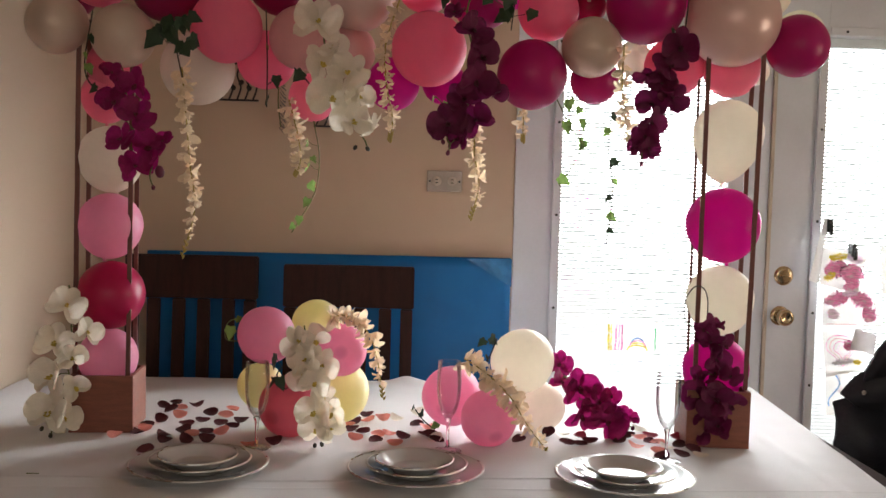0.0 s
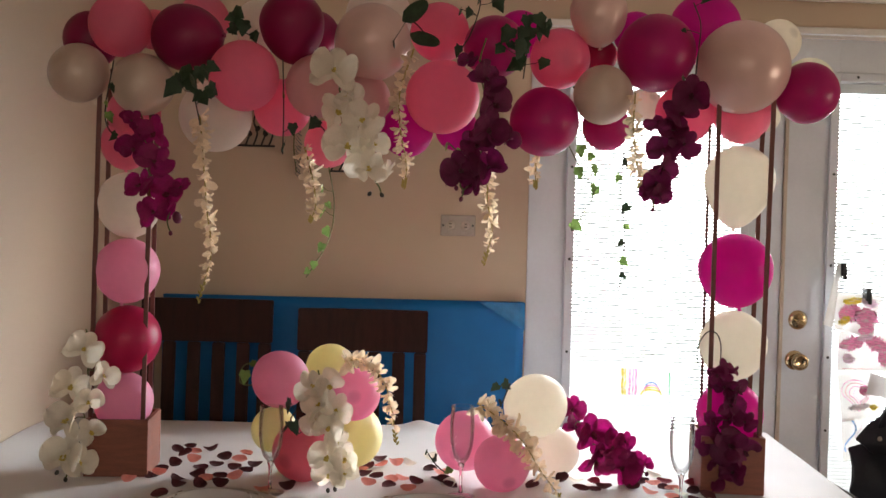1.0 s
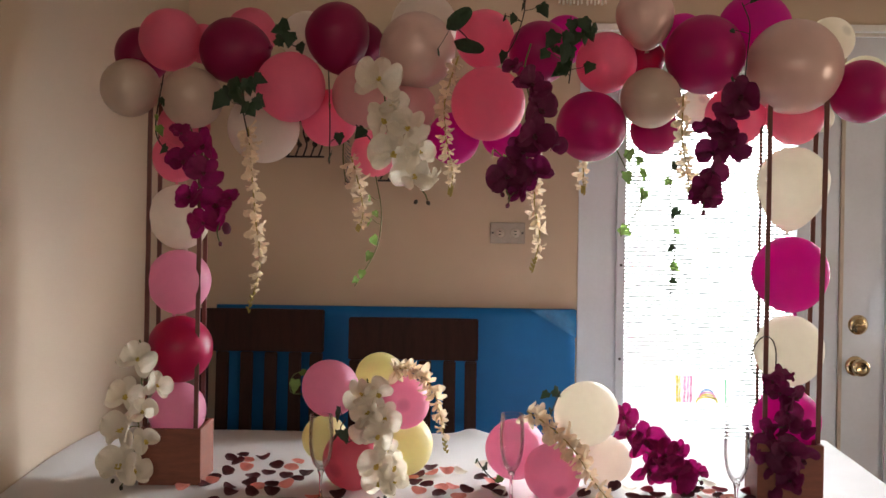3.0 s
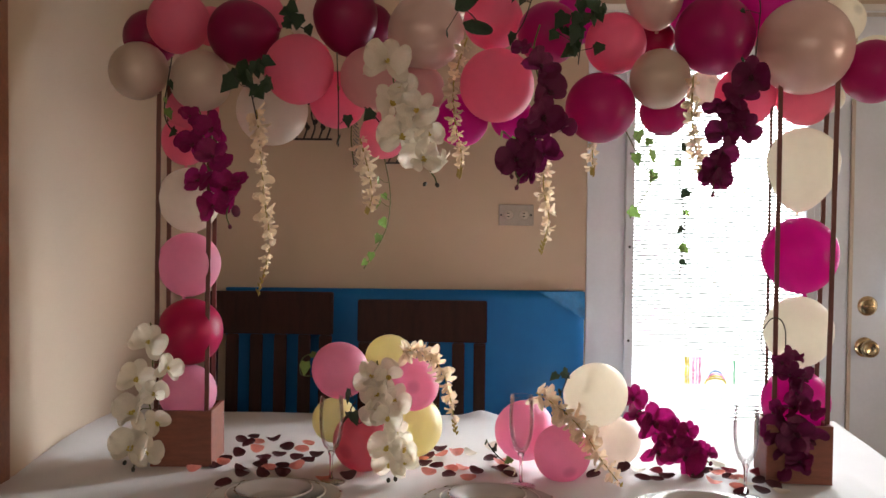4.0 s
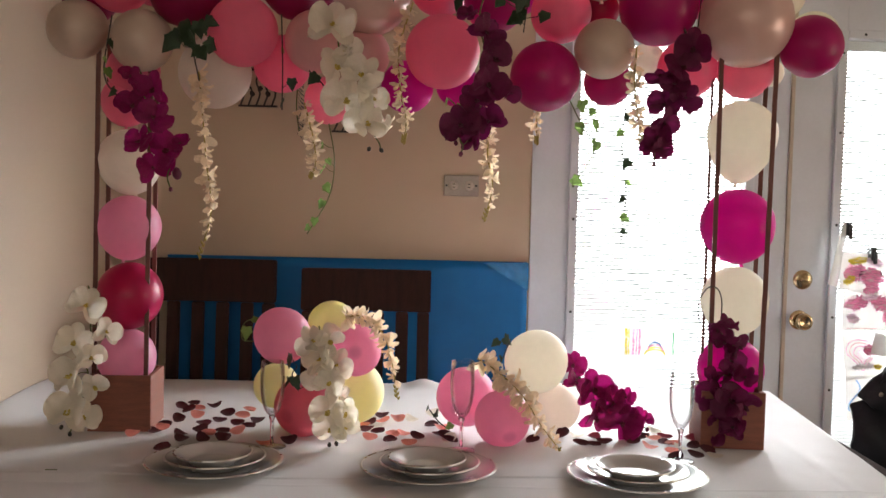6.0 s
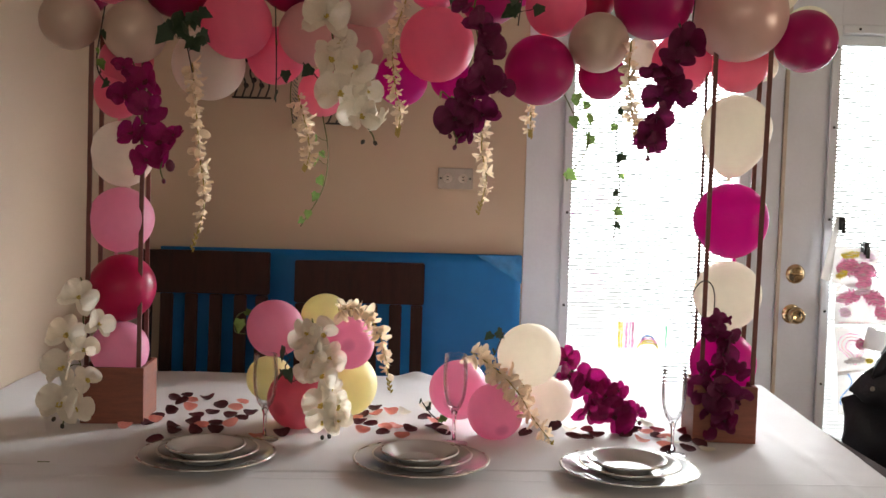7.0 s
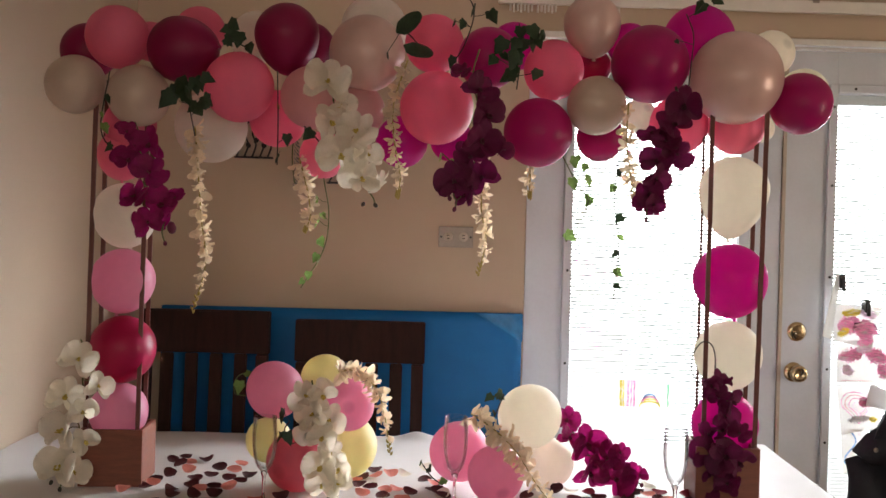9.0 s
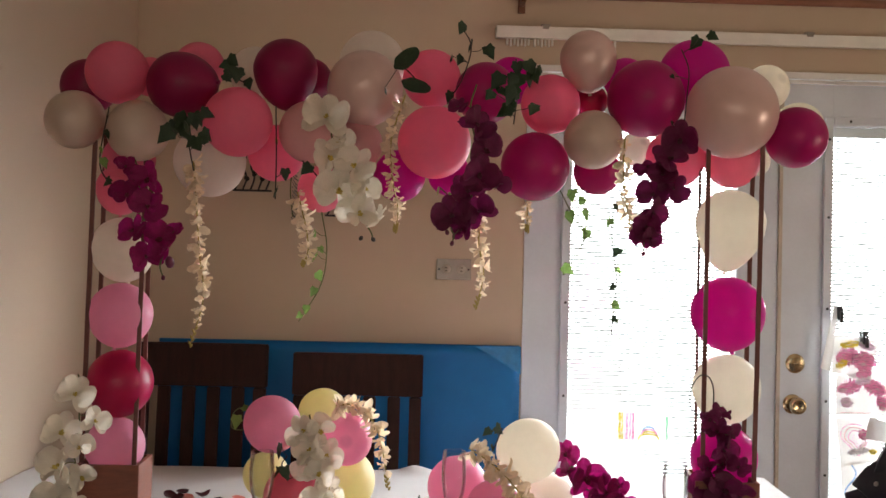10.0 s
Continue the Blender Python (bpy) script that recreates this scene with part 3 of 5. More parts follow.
# ---- wall fittings ----
plate = thing("wall_outlet", (0.053, BACK - 0.001, 1.338), "horizontal brushed metal outlet cover on the wall", "outlet")
part("cover", box(bmesh.new(), -0.0565, 0.0565, -0.006, 0, -0.034, 0.034, bevel=0.003), PLATE_METAL, plate, smooth=False)
for x in (-0.025, 0.025):
    part("socket", lathe([(0, 0.0085), (0.014, 0.0085), (0.0155, 0.006)], 20, m=Matrix.Translation((x, 0, 0)) @ Matrix(((1, 0, 0, 0), (0, 0, -1, 0), (0, 1, 0, 0), (0, 0, 0, 1)))), SOCKET, plate)
    for dz in (-0.005, 0.005):
        part("slot", box(bmesh.new(), x - 0.004, x + 0.004, -0.0098, -0.0084, dz - 0.0014, dz + 0.0014), BLACK, plate, smooth=False)
for x in (-0.048, 0.048):
    part("screw", lathe([(0, 0.0075), (0.003, 0.007), (0.0035, 0.006)], 10, m=Matrix.Translation((x, 0, 0)) @ Matrix(((1, 0, 0, 0), (0, 0, -1, 0), (0, 1, 0, 0), (0, 0, 0, 1)))), BLACK, plate)


def wall_art(x0, x1, z0, z1, label):
    art = thing("wall_art", (x0, BACK - 0.001, z0), label, "wall decoration", "black metal wall pieces")
    w, h = x1 - x0, z1 - z0
    part("bar", box(bmesh.new(), 0, w, -0.012, 0, h - 0.010, h, bevel=0.002), DECAL, art, smooth=False)
    part("bar", box(bmesh.new(), 0, w, -0.012, 0, 0.0, 0.006, bevel=0.002), DECAL, art, smooth=False)
    n = max(3, int(w / 0.022))
    for i in range(n):
        x = w * (i + 0.5) / n
        bm = tube(smooth_line([(x - 0.006, -0.006, 0.004), (x + 0.006, -0.008, h * 0.35), (x - 0.006, -0.008, h * 0.65), (x + 0.004, -0.006, h - 0.006)], 4), 0.0032, 5)
        petal(bm, 0.02, 0.008, pose(x, -0.009, h * 0.4, 90, 0, 0) @ pose(0, 0, 0, 0, 0, 50 * (-1) ** i), 0.05, 0)
        part("scroll", bm, DECAL, art)


wall_art(-0.67, -0.545, 1.575, 1.70, "black scrolled metal wall piece behind the balloons")
wall_art(-0.37, -0.29, 1.500, 1.60, "black scrolled metal wall piece behind the balloons")
plume = thing("dried_plume", (-0.475, BACK - 0.03, 1.68), "grey dried feathery plume hanging on the wall", "dried plant")
part("stalk", tube(smooth_line([(0, 0.025, 0.06), (0, 0, 0), (-0.006, 0, -0.10), (0.004, 0, -0.185)], 5), 0.002), STEM, plume)
for i in range(16):
    u = i / 15
    bm = petal(bmesh.new(), 0.034, 0.009, pose(0, -0.002, -0.185 * u, 0, 60, 0) @ pose(0, 0, 0, 0, 0, 35 * (-1) ** i + 9 * (i % 3)), 0.15, 0.2, seed=i)
    part("plume_tuft", bm, GREY_FEATHER, plume)

# ---- blue panel leaning on the wall ----
bm = bmesh.new()
nx, nz = 40, 36
X0, X1, Z0, Z1 = -0.884, 0.272, 0.001, 1.095
for layer in (0, 1):
    rows = []
    for j in range(nz + 1):
        row = []
        for i in range(nx + 1):
            x, z = X0 + (X1 - X0) * i / nx, Z0 + (Z1 - Z0) * j / nz
            corner = max(0.0, 1 - math.hypot(x - X1, z - Z1) / 0.16)
            bulge = 0.004 * noise.noise((x * 3, z * 4, 1)) + 0.010 * corner * math.sin((x - X1 - (z - Z1)) * 90)
            y = BACK - 0.038 + bulge - 0.01 * (1 - j / nz) if layer == 0 else BACK - 0.006
            row.append(bm.verts.new((x, y, z)))
        rows.append(row)
    for a, b in zip(rows, rows[1:]):
        for i in range(nx):
            bm.faces.new((a[i], a[i + 1], b[i + 1], b[i]))
    if layer == 0:
        front = rows
    else:
        ring_a = front[0] + [r[-1] for r in front[1:]] + front[-1][-2::-1] + [r[0] for r in front[-2:0:-1]]
        ring_b = rows[0] + [r[-1] for r in rows[1:]] + rows[-1][-2::-1] + [r[0] for r in rows[-2:0:-1]]
        for k in range(len(ring_a)):
            l = (k + 1) % len(ring_a)
            bm.faces.new((ring_a[k], ring_a[l], ring_b[l], ring_b[k]))
panel = part("blue_panel", bm, BLUE, None)
tagged(panel, "bright blue vinyl-covered panel leaning upright on the wall", "panel")
bm = bmesh.new()
grid = []
for i in range(11):
    row = []
    for j in range(7):
        u, v = i / 10, j / 6
        x, z = X1 - 0.15 * u + 0.002, Z1 - 0.09 * v * (1 - u) - 0.001 * u
        row.append(bm.verts.new((x, BACK - 0.052 + 0.006 * math.sin(u * 16 + v * 7) * (1 - v * 0.5) * (1 - u * 0.6), z)))
    grid.append(row)
for a, b in zip(grid, grid[1:]):
    for j in range(6):
        bm.faces.new((a[j], a[j + 1], b[j + 1], b[j]))
part("corner_wrap", bm, BLUE_FILM, panel, "crumpled blue film over the corner")


# ---- chairs behind the table ----
def dining_chair(at, width, label, seat_z=0.46):
    """A slat-back chair that faces the table (towards -y); its back leans away from it."""
    c = thing("dining_chair", at, label, "chair", "chairs behind the table")
    top, w, h = 1.075, width, 0.045

    def lean(z):
        return 0.05 * max(0.0, (z - seat_z) / (top - seat_z))

    def bar(name, x0, x1, z0, z1, thick, bow=0.0):
        bm = bmesh.new()
        rows = []
        for j in range(5):
            z = z0 + (z1 - z0) * j / 4
            for_x = []
            for i in range(9):
                u = i / 8
                y = lean(z) + bow * math.sin(math.pi * u)
                for_x.append((x0 + (x1 - x0) * u, y, z))
            rows.append(for_x)
        front = [[bm.verts.new((x, y - thick / 2, z)) for x, y, z in r] for r in rows]
        rear = [[bm.verts.new((x, y + thick / 2, z)) for x, y, z in r] for r in rows]
        for g in (front, rear):
            for a, b in zip(g, g[1:]):
                for i in range(8):
                    bm.faces.new((a[i], a[i + 1], b[i + 1], b[i]))
        ra = front[0] + [r[-1] for r in front[1:]] + front[-1][-2::-1] + [r[0] for r in front[-2:0:-1]]
        rb = rear[0] + [r[-1] for r in rear[1:]] + rear[-1][-2::-1] + [r[0] for r in rear[-2:0:-1]]
        for k in range(len(ra)):
            bm.faces.new((ra[k], ra[(k + 1) % len(ra)], rb[(k + 1) % len(ra)], rb[k]))
        bmesh.ops.recalc_face_normals(bm, faces=bm.faces)
        sharp = [e for e in bm.edges if len(e.link_faces) == 2 and e.calc_face_angle() > 1.0]
        bmesh.ops.bevel(bm, geom=sharp, offset=min(thick, 0.012) * 0.25, segments=2, affect="EDGES")
        return part(name, bm, CHAIR_WOOD, c, smooth=False)

    for s in (-1, 1):
        bar("back_post", s * w / 2 - (0.036 if s > 0 else 0), s * w / 2 + (0 if s > 0 else 0.036), 0.0, top - 0.128, 0.032)
        part("front_leg", a_box(s * (w / 2 - 0.02) - 0.02, s * (w / 2 - 0.02) + 0.02, -0.42, -0.38, 0, seat_z - 0.035, bevel=0.003), CHAIR_WOOD, c, smooth=False)
    bar("top_rail", -w / 2 - 0.004, w / 2 + 0.004, top - 0.126, top, 0.026, 0.012)
    bar("lower_rail", -w / 2 + 0.037, w / 2 - 0.037, seat_z + 0.10, seat_z + 0.15, 0.022)
    for i in range(4):
        x = -w / 2 + 0.036 + (w - 0.072) * (i + 0.62) / 4.25
        bar("back_slat", x - 0.019, x + 0.019, seat_z + 0.152, top - 0.127, 0.014)
    part("seat", a_box(-w / 2, w / 2, -0.43, -0.018, seat_z - 0.034, seat_z, bevel=0.01), CHAIR_WOOD, c, smooth=False)
    return c


dining_chair((-0.236, 2.69, 0), 0.385, "dark-stained wooden slat-back dining chair behind the table")
first = dining_chair((-0.705, 2.69, 0.0), 0.385, "dark-stained wooden slat-back dining chair by the side wall")
first.matrix_basis = pose(-0.705, 2.69, 0, 0, 0, 0) @ Matrix.Diagonal((1, 1, 1.02, 1))

# ---- table and cloth ----
TX0, TX1, TY0, TY1, TZ = -1.01, 0.945, 0.72, 2.63, 0.75
table = thing("dining_table", ((TX0 + TX1) / 2, (TY0 + TY1) / 2, 0), "long dining table hidden under a white tablecloth", "table")
hw, hd = (TX1 - TX0) / 2 - 0.012, (TY1 - TY0) / 2 - 0.012
part("tabletop", a_box(-hw, hw, -hd, hd, TZ - 0.036, TZ - 0.006, bevel=0.006), CHAIR_WOOD, table, smooth=False)
for sx in (-1, 1):
    for sy in (-1, 1):
        cx, cy = sx * (hw - 0.08), sy * (hd - 0.08)
        part("leg", a_box(cx - 0.035, cx + 0.035, cy - 0.035, cy + 0.035, 0, TZ - 0.0365, bevel=0.004), CHAIR_WOOD, table, smooth=False)


def cloth_height(x, y):
    """Small waves and pressed folds of the cloth on the tabletop."""
    z = 0.0016 * noise.noise((x * 5, y * 5, 3)) + 0.0008 * noise.noise((x * 17, y * 13, 8))
    fold = y - (1.655 + 0.03 * (x + 0.24) + 0.012 * math.sin(x * 6))
    z += 0.0022 * math.exp(-(fold / 0.0042) ** 2) * (1 if x < 0.3 else max(0, 1 - (x - 0.3) * 4))
    fold = y - (1.602 + 0.02 * x)
    z += 0.0009 * math.exp(-(fold / 0.004) ** 2)
    fold = x - (0.80 + 0.02 * math.sin(y * 5))
    z += 0.002 * math.exp(-(fold / 0.008) ** 2)
    z += 0.016 * math.exp(-((x + 0.055) / 0.04) ** 2 - ((y - 2.615) / 0.05) ** 2)
    return z


def ease(edge, t):
    """Rounds the cloth over the table's edge: distance over the edge to (out, down)."""
    r = 0.014
    if t <= 0:
        return t, 0.0
    a = min(t / r, math.pi / 2)
    return r * math.sin(a), r * (1 - math.cos(a)) + max(0.0, t - r * math.pi / 2)


bm = bmesh.new()
drop = 0.24
xs = list(np.linspace(TX0, TX1 - 0.02, 130)) + [TX1 - 0.02 + d for d in (0.008, 0.014, 0.02, 0.025, 0.03, 0.036, 0.042, 0.05)] + list(np.linspace(TX1 + 0.05, TX1 + drop, 14))
ys = [TY0 - drop + d for d in np.linspace(0, drop - 0.05, 8)] + [TY0 - 0.05, TY0 - 0.03, TY0 - 0.02, TY0 - 0.01, TY0] + list(np.linspace(TY0 + 0.02, 1.5, 40)) + list(np.linspace(1.51, 1.72, 70)) + list(np.linspace(1.73, TY1 - 0.02, 60)) + \
    [TY1 - 0.02 + d for d in (0.008, 0.014, 0.02, 0.026, 0.032, 0.04, 0.05)] + list(np.linspace(TY1 + 0.05, TY1 + 0.035 + 0.1, 6))
rows = []
for y in ys:
    row = []
    wall_x = LEFT + 0.006 - 0.0886 * (BACK - y) if y > 1.86 else -1.10
    for x in xs:
        ox, dx = ease(1, x - (TX1 - 0.014))
        oy, dy = (0, 0)
        py = y
        if y > TY1 - 0.014:
            oy, dy = ease(1, y - (TY1 - 0.014))
            py = TY1 - 0.014 + oy
        elif y < TY0 + 0.014:
            oy, dy = ease(1, TY0 + 0.014 - y)
            py = TY0 + 0.014 - oy
        px = TX1 - 0.014 + ox if x > TX1 - 0.014 else x + (wall_x + 0.004 - TX0) * max(0.0, 1 - (x - TX0) / 0.4)
        px += 0.085 * (py - 2.27) * max(0.0, x / TX1) ** 3  # the end of the table is cut askew
        down = max(dx, dy)
        flare = 0.02 * (dx / drop) * (1 + 0.8 * math.sin(y * 14))
        flare_y = 0.012 * (dy / drop) * (1 + math.sin(x * 15))
        z = TZ + cloth_height(x, y) - down
        lap = max(0.0, 1 - (px - wall_x) / 0.10)  # the cloth rides up the side wall
        rise = min(max((y - 1.88) / 0.4, 0.0), 1.0)
        z += 0.048 * rise * (1.6 - 0.6 * rise) * lap * lap * (3 - 2 * lap) if dy == 0 else 0.0
        row.append(bm.verts.new((px + (flare if dx > 0 else 0), py + (flare_y if y > TY1 else -flare_y if y < TY0 else 0), z)))
    rows.append(row)
for a, b in zip(rows, rows[1:]):
    for i in range(len(xs) - 1):
        bm.faces.new((a[i], a[i + 1], b[i + 1], b[i]))
tagged(part("tablecloth", bm, CLOTH, None), "white linen tablecloth with pressed folds over the table", "tablecloth")

# ---- place settings ----
DINNER = [(0, 0.002), (0.075, 0.002), (0.079, 0.0), (0.083, 0.002), (0.098, 0.010), (0.131, 0.019), (0.135, 0.021), (0.1352, 0.0225), (0.1335, 0.0232), (0.128, 0.0218), (0.098, 0.0135), (0.083, 0.0062), (0.074, 0.0052), (0, 0.0052)]


def plate_thing(name, at, scale, high, label):
    prof = [(r * scale, z * high) for r, z in DINNER]
    p = part(name, lathe(prof, 72), CHINA, None, m=Matrix.Translation(at))
    tagged(p, label, "plate", "stacked plates")
    s, k = scale, high
    part("rim_band", lathe([(0.1308 * s, 0.0232 * k), (0.1336 * s, 0.0240 * k), (0.1357 * s, 0.0226 * k), (0.1354 * s, 0.0208 * k)], 72), SILVER, p, "thin silvery rim line")
    return p


def place_setting(x, y):
    z = TZ + 0.0015
    plate_thing("dinner_plate", (x, y, z), 1.0, 0.85, "large white china dinner plate with silvery rim")
    plate_thing("salad_plate", (x + 0.002, y + 0.003, z + 0.0050), 0.735, 0.95, "white china salad plate on a dinner plate")
    plate_thing("side_plate", (x - 0.003, y + 0.006, z + 0.0105), 0.575, 1.0, "small white china plate on top of the stack")


def champagne_flute(x, y, h):
    f = thing("champagne_flute", (x, y, TZ + 0.0015), "clear glass champagne flute behind a plate", "glass", "champagne flutes")
    k = h / 0.19
    part("foot", lathe([(0, 0), (0.029, 0), (0.031, 0.0012), (0.029, 0.003), (0.012, 0.0052), (0.0045, 0.009), (0, 0.009)], 40), THIN_GLASS, f).visible_shadow = False
    part("stem", lathe([(0, 0.0085), (0.0042, 0.0085), (0.0034, 0.03 * k), (0.0040, 0.058 * k), (0.0075, 0.068 * k), (0, 0.072 * k)], 24), GLASS, f).visible_shadow = False
    bowl = [(0, 0.0705), (0.008, 0.0712), (0.0165, 0.082), (0.0228, 0.102), (0.0262, 0.128), (0.0262, 0.155), (0.0245, 0.190), (0.0240, 0.1907), (0.0234, 0.190), (0.0251, 0.155), (0.0251, 0.128), (0.0216, 0.103), (0.0148, 0.084), (0.006, 0.0765), (0, 0.0755)]
    part("bowl", lathe([(r, z * k) for r, z in bowl], 48), THIN_GLASS, f).visible_shadow = False
    return f


place_setting(-0.469, 1.693)
place_setting(-0.044, 1.682)
place_setting(0.363, 1.651)
champagne_flute(-0.382, 1.866, 0.186)
champagne_flute(0.027, 1.866, 0.195)
champagne_flute(0.488, 1.808, 0.191)

# ---- wooden stands of the arch ----


def wooden_stand(x, y, rods, turn, label):
    s = thing("wooden_stand", (x, y, TZ + 0.0015), label, "stand", "stands of the balloon arch", turn=turn)
    w, h, t = 0.070, 0.128, 0.009
    for name, b in (("side_board", (-w, w, -w, -w + t)), ("side_board", (-w, w, w - t, w)), ("side_board", (-w, -w + t, -w + t, w - t)), ("side_board", (w - t, w, -w + t, w - t))):
        part(name, a_box(b[0], b[1], b[2], b[3], 0.0, h, bevel=0.0012), STAND_WOOD, s, smooth=False)
    part("bottom_board", a_box(-w + t, w - t, -w + t, w - t, 0.002, 0.010), STAND_WOOD, s, smooth=False)
    for rx, ry, lean_x, beaded in rods:
        back = Matrix.Rotation(-radians(turn), 3, "Z")
        a, b = back @ Vector((rx - x, ry - y, 0.0105)), back @ Vector((rx - x + lean_x, ry - y, 0.93))
        bm = bmesh.new()
        if beaded:
            line = [a.lerp(b, i / 150) for i in range(151)]
            tube(line, 0.0032, 5, bm)
            for i in range(150):
                c = a.lerp(b, (i + 0.5) / 150)
                bmesh.ops.create_icosphere(bm, subdivisions=1, radius=0.0042, matrix=Matrix.Translation(c))
        else:
            n = 24
            prev = None
            for i in range(n + 1):
                c = a.lerp(b, i / n) + Vector((0.0008 * noise.noise((i * 0.6, rx * 9, 0)), 0.0008 * noise.noise((i * 0.5, rx * 9, 7)), 0))
                ring = [bm.verts.new(c + Vector((dx, dy, 0))) for dx, dy in ((-0.0048, -0.003), (0.0048, -0.003), (0.0048, 0.003), (-0.0048, 0.003))]
                if prev:
                    for k in range(4):
                        bm.faces.new((prev[k], prev[(k + 1) % 4], ring[(k + 1) % 4], ring[k]))
                else:
                    bm.faces.new(ring[::-1])
                prev = ring
            bm.faces.new(prev)
        part("upright", bm, ROD_STAIN, s, smooth=False)
    return s


wooden_stand(-0.747, 2.043, [(-0.810, 2.000, 0.009, False), (-0.692, 2.000, 0.008, False), (-0.813, 2.100, 0.003, False), (-0.703, 2.100, 0.004, False)], 3.0, "reddish cedar box stand with dark uprights and white orchids")
wooden_stand(0.641, 1.990, [(0.587, 1.952, 0.002, False), (0.700, 1.945, 0.010, False), (0.597, 2.045, 0.0, True), (0.704, 2.035, 0.016, False)], -5.0, "reddish cedar box stand with dark uprights and beaded cord")

# ---- balloons ----
BALLOON_MESH = {}
COLOUR_WORD = {"burgundy": "dark burgundy", "magenta_dark": "deep magenta", "magenta": "bright magenta", "crimson": "crimson", "pink": "pink", "pink_backlit": "bright backlit pink", "coral": "coral red", "soft_pink": "soft pink",
               "blush": "pale blush", "pearl": "pearly beige-white", "pearl_pink": "large pearly pale pink", "white": "white", "ivory": "ivory", "yellow": "pale yellow"}
PLACE_WORD = {"garland": "balloon in the arch garland", "column": "balloon stacked in a stand's uprights", "cluster": "balloon in a table cluster"}


def balloon_mesh(colour, shape):
    """A unit balloon with its mouth at -z: round, pear-shaped or drop-shaped."""
    key = (colour, shape)
    if key not in BALLOON_MESH:
        tip, waist = {"round": (1.06, 0.05), "pear": (1.22, 0.13), "drop": (1.36, 0.20)}[shape]
        prof = []
        n = 26
        for i in range(n + 1):
            a = math.pi * i / n
            z, r = math.cos(a), math.sin(a)
            r *= 1 - waist * max(0.0, (1 - z) / 2 - 0.4)
            if shape != "round":  # the flanks run straighter down to the neck
                r *= 1 - waist * max(0.0, -z - 0.35) ** 1.4 * 1.3
            prof.append((max(r, 0.0), z if z > 0 else z * tip))
        prof[-1] = (0.045, -tip - 0.01)
        me = finish(lathe(prof, 40), "balloon", LATEX[colour])
        kn = finish(lathe([(0.045, -tip - 0.008), (0.055, -tip - 0.03), (0.04, -tip - 0.05), (0.075, -tip - 0.085), (0.07, -tip - 0.09), (0, -tip - 0.06)], 14), "knot", LATEX[colour])
        BALLOON_MESH[key] = me, kn
    return BALLOON_MESH[key]


count = [0]


def balloon(at, r, colour, where, drop=False, knot=None):
    """A tied latex balloon; those of the garland point their knots inwards, or along knot."""
    count[0] += 1
    rng = random.Random(count[0] * 7 + 1)
    me, kn = balloon_mesh(colour, "drop" if drop else "pear" if knot else "round")
    ob = new("balloon", me)
    tagged(ob, COLOUR_WORD[colour] + " latex " + PLACE_WORD[where], "balloon", where + " balloons")
    if where == "garland":
        turn = Euler((radians(-90 + rng.uniform(-28, 28)), 0, radians(rng.uniform(-28, 28))))
    elif where == "column":
        turn = Euler((radians(rng.uniform(-8, 8)), radians(rng.uniform(-8, 8)), rng.uniform(0, 6)))
    else:
        turn = Euler((radians(-70 + rng.uniform(-25, 25)), 0, radians(rng.uniform(-60, 60))))
    if knot:
        turn = (-Vector(knot)).to_track_quat("Z", "Y").to_euler()
    elif where != "column":
        turn = (turn.to_matrix() @ Matrix.Rotation(math.pi, 3, "X")).to_euler()
    ob.matrix_basis = Matrix.LocRotScale(at, turn, (r, r, r * (1.0 if drop or knot else 0.985 + rng.uniform(0, 0.03))))
    part("knot", kn, None, ob)
    return ob


# ---- artificial flowers ----
BLOSSOM = {}


def blossom_meshes(colour):
    """Three open orchid blossoms that face -y, one unit across, with their lips."""
    if colour not in BLOSSOM:
        made = []
        face = pose(0, 0, 0, 90, 0, 0)
        for k in range(3):
            bm = bmesh.new()
            for a, l, w in ((90, 0.56, 0.20), (215, 0.56, 0.19), (325, 0.56, 0.19)):
                petal(bm, l, w, face @ pose(0, 0, -0.02, 0, 0, a + 6 * k) @ pose(0, 0, 0, 6 * k - 6, -4 - 9 * k, 0), (0.20, -0.26, 0.30)[k], 0.16, nu=7, nv=5, seed=k * 3.1 + a, blunt=0.58)
            for a in (12, 168):
                petal(bm, 0.58, 0.34, face @ pose(0, 0, 0.02, 0, 0, a + 5 * k) @ pose(0, 0, 0, 14 * (k - 1), (-4, -18, 8)[k], 0), (0.18, 0.34, -0.24)[k], 0.20, nu=8, nv=7, seed=k * 1.7 + a, blunt=0.6)
            flower = finish(bm, "blossom", PETAL[colour])
            bm = bmesh.new()
            for a, l, w in ((270, 0.18, 0.07), (225, 0.12, 0.05), (315, 0.12, 0.05)):
                petal(bm, l, w, face @ pose(0, 0, 0.05, 0, 0, a) @ pose(0, 0, 0, 0, -35, 0), 0.5, 0.1, seed=k + a)
            bmesh.ops.create_icosphere(bm, subdivisions=1, radius=0.045, matrix=face @ Matrix.Translation((0, 0.02, 0.07)))
            made.append((flower, finish(bm, "lip", LIP[colour])))
        BLOSSOM[colour] = made
    return BLOSSOM[colour]


BUD_MESH = {}


def bud_mesh(mat):
    if mat.name not in BUD_MESH:
        BUD_MESH[mat.name] = finish(lathe([(0, -0.5), (0.22, -0.42), (0.36, -0.15), (0.36, 0.1), (0.22, 0.38), (0, 0.5)], 10), "bud", mat)
    return BUD_MESH[mat.name]


FLOWER_WORD = {"white": "white silk orchid spray with yellow-green lips", "magenta": "magenta silk orchid spray", "plum": "dark plum-magenta silk orchid spray"}


